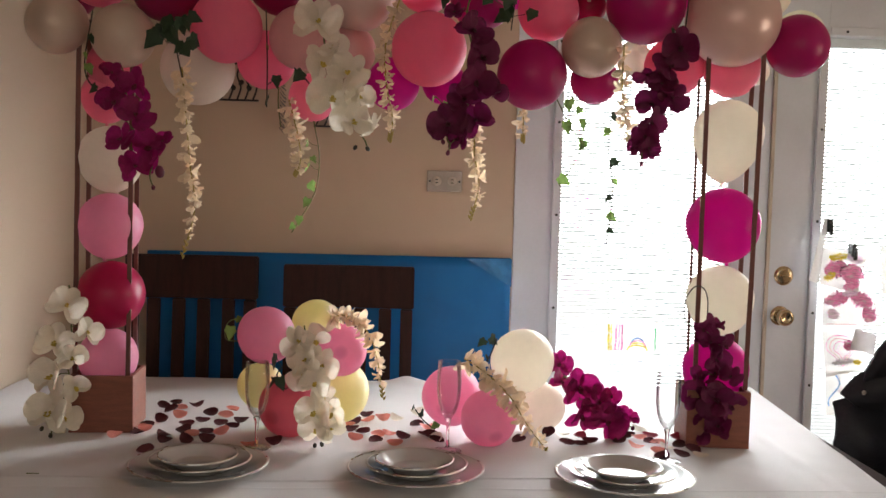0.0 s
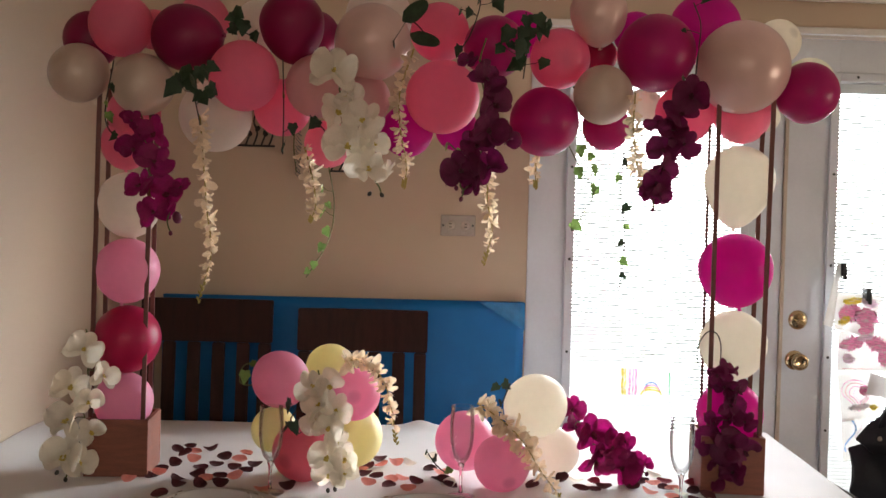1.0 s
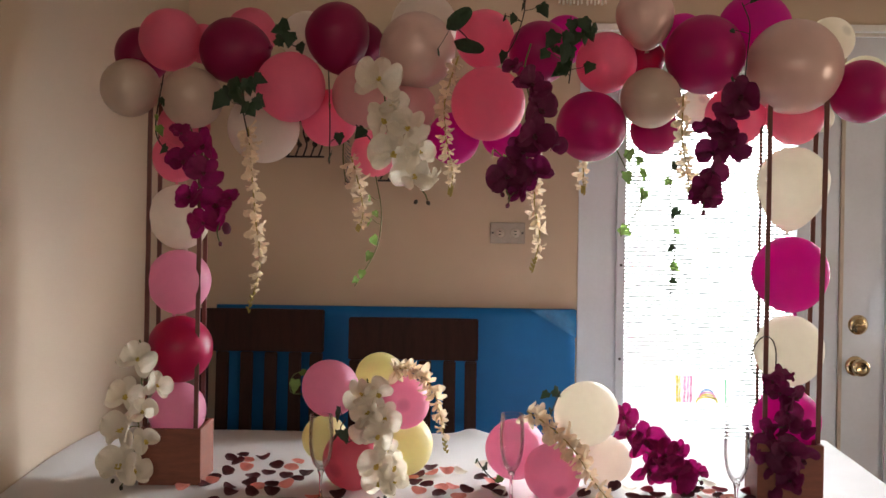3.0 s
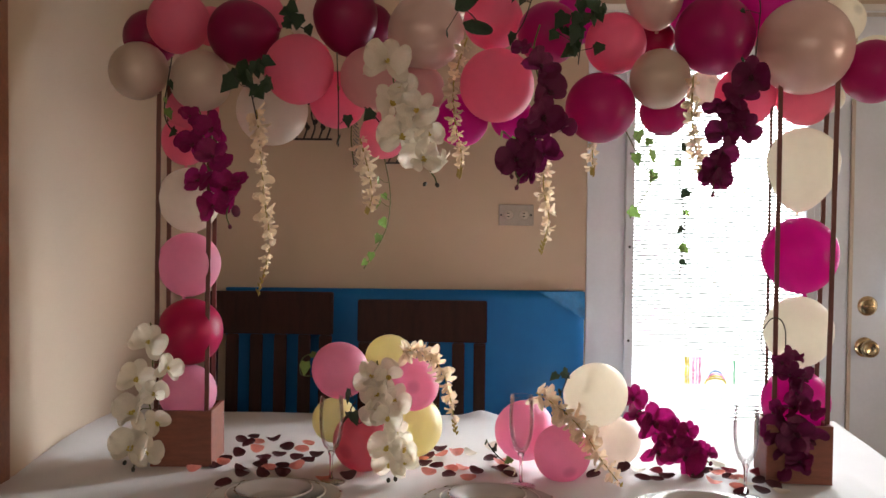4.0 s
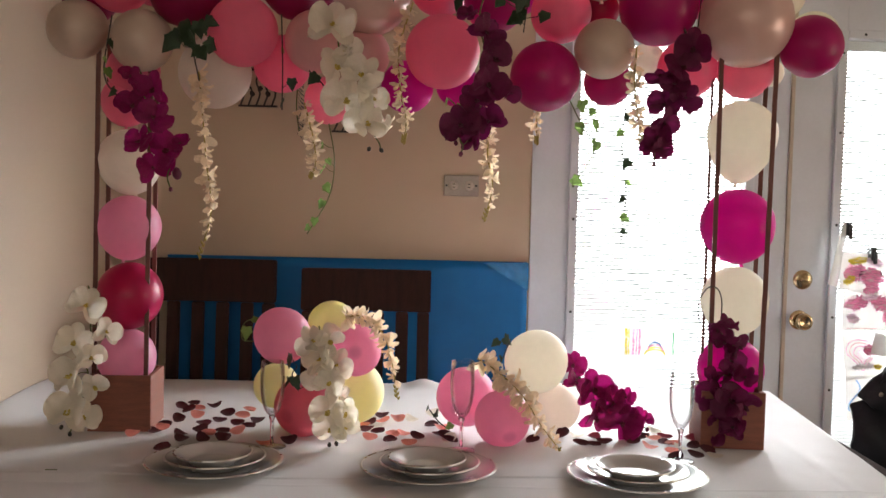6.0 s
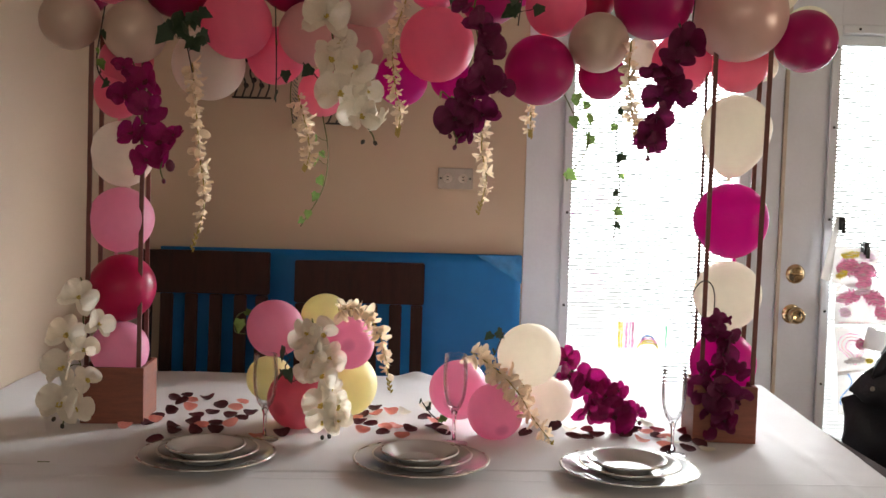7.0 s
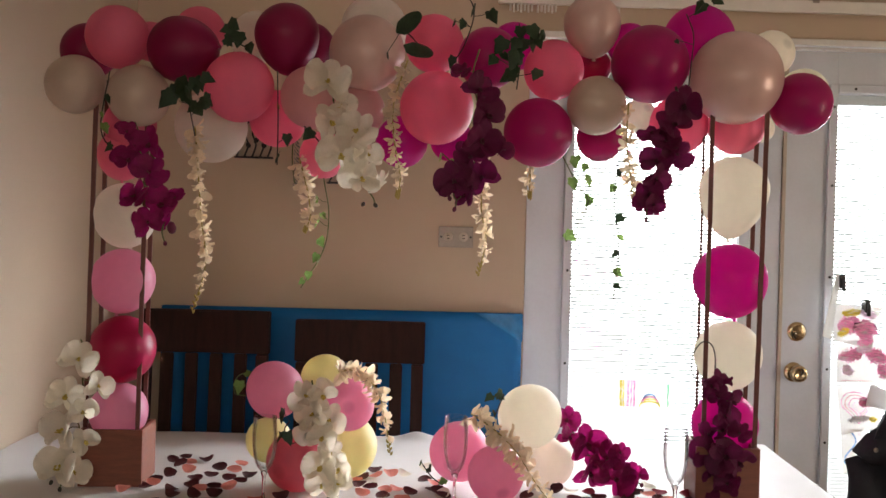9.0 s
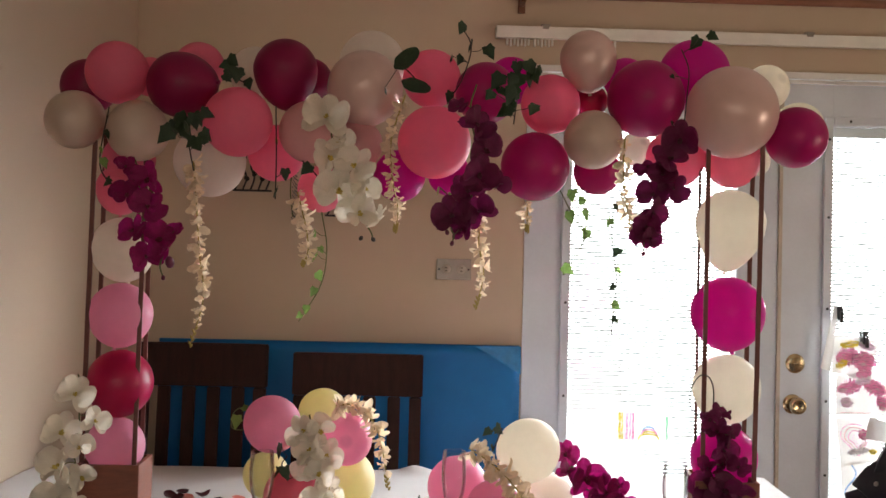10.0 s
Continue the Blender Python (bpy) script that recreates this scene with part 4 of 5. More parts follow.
def orchid_spray(colour, start, blossoms, buds, where):
    """A hanging spray: a bowed stem, its blossoms in the order that they grow, and the buds at its tip."""
    at = Vector(start)
    s = thing("orchid_spray", start, FLOWER_WORD[colour] + " on " + where, "artificial flower", "orchid sprays")
    rng = random.Random(int(abs(at.x) * 1000))
    pts = [Vector((0, 0, 0))] + [Vector(p[:3]) - at + Vector((0, 0.014, 0)) for p in blossoms] + [Vector(p) - at for p in buds]
    line = [pts[0]] + [sum(pts[max(i - 1, 0):i + 2], Vector()) / len(pts[max(i - 1, 0):i + 2]) for i in range(1, len(pts) - 1)] + [pts[-1]]
    part("stem", tube(smooth_line(line, 5), 0.0018, 6), STEM, s)
    meshes = blossom_meshes(colour)
    for i, (x, y, z, size) in enumerate(blossoms):
        flower, lip = meshes[rng.randrange(3)]
        swing = 1.0 if size > 0.062 else 1.6  # small ones are seen more from the side
        m = Matrix.Translation(Vector((x, y, z)) - at) @ pose(0, 0, 0, rng.uniform(-38, 16) * swing, rng.uniform(-50, 50), rng.uniform(-34, 34) * swing) @ Matrix.Scale(size * rng.uniform(0.96, 1.1), 4)
        b = part("blossom", flower, None, s, m=m)
        part("lip", lip, None, b)
        near = min(line, key=lambda q: (q - (Vector((x, y, z)) - at)).length)
        foot = Vector((x, y + 0.002, z)) - at
        if (near - foot).length > 0.005:
            part("pedicel", tube([near, near.lerp(foot, 0.5) + Vector((0, 0.004, 0.004)), foot], 0.0011, 5), STEM, s)
    dark = BUD_PLUM if colour != "white" else BUD
    for i, p in enumerate(buds):
        big = 0.028 if colour == "magenta" and i == 0 else 0.0125
        part("bud", bud_mesh(dark), None, s, m=Matrix.Translation(Vector(p) - at) @ pose(0, 0, 0, rng.uniform(-30, 30), rng.uniform(-40, 40), 0) @ Matrix.Scale(big, 4))
    return s


FLORET = []


def floret_meshes():
    """Small pea-like florets, one unit long, opening along +x."""
    if not FLORET:
        for k in range(3):
            bm = bmesh.new()
            # a raised banner, two wings and a keel
            for a, l, wd, lift in ((90, 1.0, 0.30, -52), (20, 0.85, 0.19, -30), (160, 0.85, 0.19, -30), (270, 0.75, 0.17, -8)):
                petal(bm, l, wd, pose(0, 0, 0, a - 90 + 14 * k, 0, 0) @ pose(0, 0, 0.03, 0, lift + 9 * k, 0), 0.30 - 0.12 * k, 0.22, nu=5, nv=3, seed=a + k * 2.3, blunt=0.55)
            FLORET.append(finish(bm, "floret", PETAL["cream"]))
    return FLORET


def wisteria_raceme(points, width, where):
    """A drooping raceme: stem and florets, dense above and small at the tip."""
    at = Vector(points[0])
    line = smooth_line([Vector(p) - at for p in points], 8)
    w = thing("wisteria_raceme", points[0], "cream-pink silk wisteria raceme draped on " + where, "artificial flower", "wisteria racemes")
    rng = random.Random(int(abs(at.x) * 1000) + 5)
    part("stem", tube(line, 0.0019, 6, taper=0.6), STEM_YELLOW, w)
    length = sum((b - a).length for a, b in zip(line, line[1:]))
    n = max(8, int(length / 0.0092))
    for i in range(n):
        u = (i + 0.5) / n * 0.90
        f, step = math.modf(u * (len(line) - 1))
        p, q = line[int(step)], line[min(int(step) + 1, len(line) - 1)]
        c = p.lerp(q, f)
        k = width * (1.12 if u < 0.6 else 1.12 - 1.5 * (u - 0.6)) * rng.uniform(0.7, 1.25)
        way = (q - p).normalized() if (q - p).length > 1e-6 else Vector((0, 0, -1))
        turn = way.to_track_quat("X", "Z").to_matrix().to_4x4() @ pose(0, 0, 0, i * 137.5 + rng.uniform(-20, 20), 0, 0) @ pose(0, 0, 0, 0, -rng.uniform(38, 88), 0)
        part("floret", floret_meshes()[rng.randrange(3)], None, w, m=Matrix.Translation(c) @ turn @ pose(0, 0, 0, rng.uniform(0, 90), 0, 0) @ Matrix.Scale(k, 4))
    for i in range(7):
        c = line[-1].lerp(line[max(0, len(line) - 4)], i / 6)
        part("bud", bud_mesh(STEM_YELLOW), None, w, m=Matrix.Translation(c + Vector((0.0032 * (-1) ** i, -0.001, 0))) @ pose(0, 0, 0, 0, 25 * (-1) ** i, 0) @ Matrix.Diagonal((0.006, 0.006, 0.0105, 1)))
    return w


IVY = {}


def ivy_mesh(tone):
    """A five-lobed ivy leaf, one unit long, hanging from the origin along -z and folded along its rib."""
    if tone not in IVY:
        bm = bmesh.new()
        half = [(0.0, 0.0), (0.16, 0.07), (0.34, 0.06), (0.36, -0.14), (0.46, -0.30), (0.31, -0.46), (0.19, -0.70), (0.0, -1.0)]
        for s in (-1, 1):
            rib = [bm.verts.new((0, -0.02 - 0.10 * math.sin(-z * 3), z)) for z in (0.0, -0.25, -0.5, -0.75, -1.0)]
            out = [bm.verts.new((s * x, 0.10 * x + 0.03 * math.sin(9 * z), z)) for x, z in half[1:-1]]
            bm.faces.new((rib[0], out[0], out[1], rib[1]))
            bm.faces.new((rib[1], out[1], out[2]))
            bm.faces.new((rib[1], out[2], out[3], rib[2]))
            bm.faces.new((rib[2], out[3], out[4], rib[3]))
            bm.faces.new((rib[3], out[4], out[5]))
            bm.faces.new((rib[3], out[5], rib[4]))
        bmesh.ops.remove_doubles(bm, verts=bm.verts, dist=1e-4)
        IVY[tone] = finish(bm, "leaf", LEAF[tone])
    return IVY[tone]


def ivy_vine(points, leaves, tone, where):
    """A trailing vine; each leaf is given with its place and length."""
    at = Vector(points[0])
    word = {"dark": "dark green", "fresh": "light green", "mixed": "two-toned green"}[tone]
    v = thing("ivy_vine", points[0], word + " artificial ivy trailing from " + where, "artificial ivy", "ivy vines")
    rng = random.Random(int(abs(at.x) * 1000) + 11)
    line = smooth_line([Vector(p) - at for p in points], 6)
    part("stem", tube(line, 0.0015, 5), STEM if tone == "fresh" else WIRE, v)
    for i, (x, y, z, k) in enumerate(leaves):
        c = Vector((x, y, z)) - at
        near = min(line, key=lambda q: (q - c).length)
        if (near - c).length > 0.004:
            part("leaf_stalk", tube([near, near.lerp(c, 0.5) + Vector((0, -0.002, 0.003)), c + Vector((0, 0, k * 0.4))], 0.0008, 4), STEM if tone == "fresh" else WIRE, v)
        t = tone if tone != "mixed" else ("dark", "fresh")[i % 2]
        for extra in range(1 + i % 2 if tone == "dark" and 0.035 < k < 0.062 else 0):  # smaller leaves crowd round a large one
            off = Vector((rng.uniform(-0.5, 0.5) * k, rng.uniform(-0.004, 0.01), rng.uniform(-0.1, 0.8) * k))
            part("leaf", ivy_mesh(t), None, v, m=Matrix.Translation(c + off) @ pose(0, 0, 0, rng.uniform(-40, 30), rng.uniform(-75, 75), rng.uniform(-60, 60)) @ Matrix.Scale(k * 0.68, 4))
        m = Matrix.Translation(c + Vector((0, 0, k * 0.45))) @ pose(0, 0, 0, rng.uniform(-30, 30), rng.uniform(-55, 55), rng.uniform(-85, 85) if k < 0.034 else rng.uniform(-50, 50)) @ Matrix.Scale(k * (0.86 if t == "fresh" or k > 0.035 else 1.05), 4)
        part("leaf", ivy_mesh(t), None, v, m=m)
    return v


def broad_leaf(vine, base, tip, width):
    """A pointed oval leaf of dark silk on a vine, from base to tip."""
    a, b = Vector(base), Vector(tip)
    way = b - a
    along = way.normalized()
    face = (Vector((0.25, -1, 0.3)) - along * along.dot(Vector((0.25, -1, 0.3)))).normalized()
    turn = Matrix((along, face.cross(along), face)).transposed().to_4x4()
    m = Matrix.Translation(a - vine.matrix_basis.translation) @ turn
    part("leaf", petal(bmesh.new(), way.length, width / 2, m, 0.10, 0.05, nu=8, nv=6, seed=width * 90, blunt=0.42), LEAF["dark"], vine)


ROSE_MESH = {}
petal_no = [0]
ROSE_WORD = {"d": "dark wine-red", "r": "red", "p": "coral pink", "w": "cream white"}


def scatter_petals(spots):
    """Curled rose petals that lie on the cloth."""
    for x, y, c in spots:
        petal_no[0] += 1
        rng = random.Random(petal_no[0])
        k = rng.randrange(3)
        if (c, k) not in ROSE_MESH:
            bm = bmesh.new()
            grid = []
            for i in range(8):
                u = i / 7 * 2 - 1
                half = 0.42 * math.sqrt(max(0.03, 1 - u * u)) * (1 + 0.16 * u)
                grid.append([bm.verts.new((u * 0.5, v * half, 0.15 * u * u * (0.5 + 0.5 * k) + (0.30 - 0.1 * k) * v * v * half + 0.03 * noise.noise((u * 2, v * 2, k)) + 0.012)) for v in (-1, -0.6, -0.2, 0.2, 0.6, 1)])
            for a, b in zip(grid, grid[1:]):
                for j in range(5):
                    bm.faces.new((a[j], a[j + 1], b[j + 1], b[j]))
            low = min(v.co.z for v in bm.verts)
            bmesh.ops.translate(bm, verts=bm.verts, vec=(0, 0, -low))
            ROSE_MESH[(c, k)] = finish(bm, "rose_petal", ROSE[c])
        ob = new("rose_petal", ROSE_MESH[(c, k)])
        tagged(ob, ROSE_WORD[c] + " fabric rose petal scattered on the tablecloth", "petal", "scattered rose petals")
        turn = pose(0, 0, 0, rng.uniform(4, 34), rng.uniform(-12, 12), 0) @ pose(0, 0, 0, 0, 0, rng.uniform(-50, 50)) @ Matrix.Diagonal((0.037, 0.034, 0.040 * rng.uniform(0.7, 1.3), 1))
        low = min((turn @ v.co).z for v in ob.data.vertices)
        ob.matrix_basis = Matrix.Translation((x, y - 0.004, TZ + 0.002 + cloth_height(x, y) - low)) @ turn


# ---- jacket on a chair at the table's end ----
def jacket_chair():
    c = thing("dining_chair", (1.30, 2.10, 0), "dark wooden dining chair at the table's end under a jacket", "chair", turn=-90)
    w = 0.40
    for sx in (-1, 1):
        part("back_post", a_box(sx * 0.19 - 0.018, sx * 0.19 + 0.018, -0.016, 0.016, 0, 0.90, bevel=0.004), CHAIR_WOOD, c, smooth=False)
        part("front_leg", a_box(sx * 0.18 - 0.02, sx * 0.18 + 0.02, -0.42, -0.38, 0, 0.43, bevel=0.003), CHAIR_WOOD, c, smooth=False)
    part("top_rail", a_box(-0.171, 0.171, -0.012, 0.012, 0.80, 0.92, bevel=0.004), CHAIR_WOOD, c, smooth=False)
    part("seat", a_box(-0.2, 0.2, -0.43, -0.02, 0.43, 0.46, bevel=0.01), CHAIR_WOOD, c, smooth=False)


LAPEL_CUT = [(1.143, 0.938), (1.064, 0.92), (1.02, 0.887), (0.989, 0.844), (1.008, 0.831), (1.026, 0.814), (1.093, 0.81), (1.15, 0.816)]
COLLAR_CUT = [(1.137, 1.032), (1.092, 0.998), (1.066, 0.959), (1.043, 0.909), (1.034, 0.876), (1.068, 0.89), (1.144, 0.908)]
FRONT_CUT = [(1.148, 0.838), (1.022, 0.834), (0.981, 0.819), (0.997, 0.774), (0.997, 0.739), (0.987, 0.713), (1.016, 0.676), (1.164, 0.558)]


def jacket():
    """A dark jacket hung over a chair's back: a draped shell with collar and lapels."""
    j = thing("jacket", (1.30, 2.10, 0.93), "black leather jacket hung over a chair back", "jacket")
    bm = bmesh.new()
    n, m = 40, 26
    rows = []
    for a in range(m + 1):
        t = a / m
        z = 0.075 - 0.60 * t
        rx = 0.08 + 0.13 * min(1, t * 2.2) ** 0.7 + 0.02 * math.sin(t * 9)
        ry = 0.10 + 0.17 * min(1, t * 3) ** 0.6
        row = []
        for i in range(n):
            ang = 2 * math.pi * i / n
            fold = 1 + 0.07 * math.sin(ang * 7 + t * 3) * t + 0.10 * noise.noise((math.cos(ang) * 2, math.sin(ang) * 2, t * 4))
            row.append(bm.verts.new((rx * fold * math.cos(ang), ry * fold * math.sin(ang), z + 0.015 * math.sin(ang * 3))))
        rows.append(row)
    for a, b in zip(rows, rows[1:]):
        for i in range(n):
            bm.faces.new((a[i], a[(i + 1) % n], b[(i + 1) % n], b[i]))
    bm.faces.new(rows[0])
    part("shell", bm, JACKET, j)
    def panel_of(name, outline, y, bow):
        """A stiff leather panel, cut to an outline of (x, z) and gently bowed."""
        bm = bmesh.new()
        rims = [[bm.verts.new((x - 1.30, y - 2.10 + dy + bow * (x - 1.0), z - 0.93)) for x, z in outline] for dy in (0, 0.012)]
        bm.faces.new(rims[0])
        bm.faces.new(rims[1][::-1])
        for k in range(len(outline)):
            l = (k + 1) % len(outline)
            bm.faces.new((rims[0][k], rims[0][l], rims[1][l], rims[1][k]))
        bmesh.ops.bevel(bm, geom=bm.edges[:], offset=0.003, segments=2, affect="EDGES")
        part(name, bm, JACKET, j)

    panel_of("lapel", LAPEL_CUT, 2.085, -0.25)
    panel_of("collar", COLLAR_CUT, 2.075, -0.2)
    panel_of("front_panel", FRONT_CUT, 2.105, -0.15)
    part("snap_button", lathe([(0, 0.003), (0.005, 0.002), (0.006, 0)], 12, m=pose(-0.282, -0.07, -0.07, 90, 0, 0)), PLATE_METAL, j)
    return j


jacket_chair()
jacket()

# ---- wire loop on the stand, scrap on the cloth ----

wire = part("wire_loop", tube(smooth_line([(0.603, 1.930, 1.049), (0.602, 1.930, 1.085), (0.592, 1.930, 1.109), (0.572, 1.930, 1.112), (0.553, 1.930, 1.084), (0.552, 1.930, 1.043), (0.571, 1.930, 1.021)], 5), 0.0014, 6), WIRE, None)
tagged(wire, "thin dark bent wire loop of an orchid stem", "wire")
scrap = part("ribbon_scrap", a_box(-0.787, -0.764, 1.656, 1.661, TZ + 0.0025, TZ + 0.0035, bevel=0.0004), STEM, None, smooth=False)
tagged(scrap, "tiny olive ribbon scrap lying on the tablecloth", "scrap")

# ---- the arch, the clusters, flowers and petals ----
balloon((-0.841, 2.06, 1.742), 0.0645, "burgundy", "garland")
balloon((-0.844, 1.985, 1.653), 0.0658, "pearl", "garland")
balloon((-0.759, 2.005, 1.766), 0.0712, "pink", "garland")
balloon((-0.721, 2.140, 1.784), 0.0476, "pink", "garland")
balloon((-0.604, 2.140, 1.810), 0.0614, "pink", "garland")
balloon((-0.612, 1.995, 1.741), 0.0750, "burgundy", "garland", knot=(1, -0.3, 0.02))
balloon((-0.699, 1.975, 1.630), 0.0690, "pearl", "garland")
balloon((-0.476, 1.975, 1.656), 0.0787, "pink", "garland")
balloon((-0.554, 2.060, 1.574), 0.0837, "white", "garland")
balloon((-0.467, 2.140, 1.801), 0.0633, "white", "garland")
balloon((-0.374, 1.995, 1.778), 0.0736, "burgundy", "garland", knot=(0.1, 0.2, -1))
balloon((-0.329, 2.090, 1.777), 0.0531, "burgundy", "garland")
balloon((-0.404, 2.090, 1.601), 0.0675, "pink", "garland")
balloon((-0.313, 1.985, 1.639), 0.0710, "blush", "garland")
balloon((-0.295, 2.080, 1.518), 0.0559, "pink_backlit", "garland")
balloon((-0.191, 1.975, 1.740), 0.0856, "pearl_pink", "garland")
balloon((-0.185, 2.140, 1.831), 0.0802, "white", "garland")
balloon((-0.208, 2.005, 1.616), 0.0593, "blush", "garland")
balloon((-0.039, 2.060, 1.783), 0.0688, "pink", "garland")
balloon((-0.031, 1.975, 1.622), 0.0831, "pink", "garland")
balloon((-0.110, 2.060, 1.552), 0.0610, "magenta", "garland")
balloon((0.007, 2.080, 1.561), 0.0510, "magenta", "garland")
balloon((0.085, 1.995, 1.741), 0.0709, "magenta_dark", "garland")
balloon((0.155, 2.140, 1.799), 0.0590, "magenta", "garland")
balloon((0.235, 2.005, 1.721), 0.0688, "pink", "garland")
balloon((0.199, 1.975, 1.573), 0.0783, "magenta_dark", "garland")
balloon((0.317, 1.985, 1.824), 0.0652, "pearl_pink", "garland", knot=(0.05, -0.1, -1))
balloon((0.329, 1.965, 1.636), 0.0669, "pearl", "garland")
balloon((0.360, 2.080, 1.577), 0.0565, "magenta_dark", "garland")
balloon((0.340, 2.080, 1.744), 0.0415, "crimson", "garland")
balloon((0.427, 2.100, 1.802), 0.0526, "magenta", "garland")
balloon((0.450, 1.980, 1.736), 0.0881, "magenta_dark", "garland")
balloon((0.599, 2.120, 1.822), 0.0865, "magenta", "garland")
balloon((0.464, 2.140, 1.640), 0.0413, "ivory", "garland")
balloon((0.546, 2.080, 1.613), 0.0695, "pink", "garland")
balloon((0.642, 1.965, 1.707), 0.1047, "pearl_pink", "garland")
balloon((0.766, 2.090, 1.791), 0.0545, "ivory", "garland")
balloon((0.800, 1.985, 1.657), 0.0702, "magenta_dark", "garland")
balloon((0.857, 2.120, 1.702), 0.0605, "ivory", "garland")
balloon((0.677, 2.060, 1.612), 0.0673, "pink_backlit", "garland")
balloon((0.762, 2.140, 1.617), 0.0340, "ivory", "garland")
balloon((-0.736, 2.040, 1.571), 0.0602, "pink", "column")
balloon((-0.755, 2.050, 1.503), 0.0571, "pink", "column")
balloon((-0.744, 2.040, 1.364), 0.0721, "white", "column")
balloon((-0.744, 2.040, 1.213), 0.0731, "soft_pink", "column")
balloon((-0.741, 2.040, 1.056), 0.0760, "crimson", "column")
balloon((-0.747, 2.040, 0.910), 0.0673, "soft_pink", "column")
balloon((0.666, 2.040, 1.249), 0.0861, "magenta", "column")
balloon((0.666, 2.040, 1.074), 0.0784, "ivory", "column")
balloon((0.663, 2.040, 0.910), 0.0773, "magenta", "column")
balloon((0.669, 2.040, 1.456), 0.0818, "ivory", "column", drop=True)
balloon((-0.382, 2.000, 0.974), 0.0647, "soft_pink", "cluster")
balloon((-0.280, 2.120, 0.987), 0.0568, "yellow", "cluster")
balloon((-0.214, 1.980, 0.948), 0.0599, "soft_pink", "cluster")
balloon((-0.228, 2.100, 0.829), 0.0775, "yellow", "cluster")
balloon((-0.405, 2.070, 0.845), 0.0532, "yellow", "cluster")
balloon((-0.324, 1.970, 0.820), 0.0692, "coral", "cluster")
balloon((0.199, 1.990, 0.928), 0.0722, "ivory", "cluster")
balloon((0.043, 2.040, 0.834), 0.0695, "soft_pink", "cluster")
balloon((0.121, 1.940, 0.806), 0.0629, "soft_pink", "cluster")
balloon((0.255, 2.060, 0.808), 0.0586, "white", "cluster")
orchid_spray("magenta", (-0.687, 1.910, 1.563),
    [(-0.695, 1.878, 1.539, 0.050), (-0.647, 1.890, 1.515, 0.073), (-0.696, 1.900, 1.480, 0.068), (-0.644, 1.878, 1.452, 0.071), (-0.676, 1.890, 1.401, 0.064), (-0.617, 1.900, 1.385, 0.076), (-0.587, 1.878, 1.398, 0.048), (-0.649, 1.890, 1.345, 0.071)],
    [(-0.597, 1.890, 1.336), (-0.610, 1.890, 1.302)], 'the balloon garland')
orchid_spray("plum", (0.057, 1.880, 1.738),
    [(0.018, 1.848, 1.682, 0.042), (0.058, 1.860, 1.646, 0.070), (0.075, 1.870, 1.596, 0.078), (0.065, 1.848, 1.540, 0.075), (0.102, 1.860, 1.519, 0.062), (0.041, 1.870, 1.505, 0.071), (0.008, 1.848, 1.451, 0.080), (0.068, 1.860, 1.460, 0.069), (-0.007, 1.870, 1.436, 0.050), (0.034, 1.848, 1.421, 0.062)],
    [(0.000, 1.860, 1.414), (0.011, 1.860, 1.391)], 'the balloon garland')
orchid_spray("plum", (0.500, 1.890, 1.658),
    [(0.499, 1.858, 1.627, 0.073), (0.479, 1.870, 1.585, 0.074), (0.437, 1.880, 1.565, 0.060), (0.461, 1.858, 1.548, 0.057), (0.488, 1.870, 1.521, 0.067), (0.448, 1.880, 1.509, 0.063), (0.440, 1.858, 1.470, 0.060), (0.432, 1.870, 1.438, 0.058), (0.424, 1.880, 1.413, 0.048), (0.437, 1.858, 1.413, 0.043)],
    [(0.426, 1.870, 1.379)], 'the balloon garland')
orchid_spray("white", (-0.272, 1.880, 1.704),
    [(-0.264, 1.848, 1.652, 0.098), (-0.234, 1.860, 1.604, 0.060), (-0.259, 1.870, 1.571, 0.081), (-0.200, 1.848, 1.550, 0.079), (-0.235, 1.860, 1.498, 0.093), (-0.179, 1.870, 1.503, 0.064), (-0.190, 1.848, 1.450, 0.082), (-0.149, 1.860, 1.442, 0.057)],
    [(-0.184, 1.860, 1.397), (-0.158, 1.860, 1.395)], 'the balloon garland')
orchid_spray("white", (-0.806, 1.950, 1.084),
    [(-0.800, 1.918, 1.043, 0.081), (-0.761, 1.930, 0.984, 0.059), (-0.834, 1.940, 0.958, 0.079), (-0.787, 1.918, 0.928, 0.063), (-0.833, 1.930, 0.883, 0.086), (-0.789, 1.940, 0.860, 0.063), (-0.834, 1.918, 0.808, 0.097), (-0.809, 1.930, 0.794, 0.070)],
    [(-0.857, 1.930, 0.770), (-0.838, 1.930, 0.755)], 'the wooden stand')
orchid_spray("plum", (0.612, 1.935, 1.046),
    [(0.588, 1.903, 1.023, 0.045), (0.612, 1.915, 1.029, 0.050), (0.611, 1.925, 0.989, 0.063), (0.634, 1.903, 0.986, 0.052), (0.620, 1.915, 0.951, 0.065), (0.588, 1.925, 0.911, 0.050), (0.654, 1.903, 0.916, 0.049), (0.624, 1.915, 0.920, 0.060), (0.594, 1.925, 0.864, 0.083), (0.620, 1.903, 0.864, 0.084), (0.656, 1.915, 0.850, 0.070), (0.610, 1.925, 0.793, 0.083), (0.631, 1.903, 0.804, 0.060)],
    [(0.667, 1.915, 0.873)], 'the wooden stand')
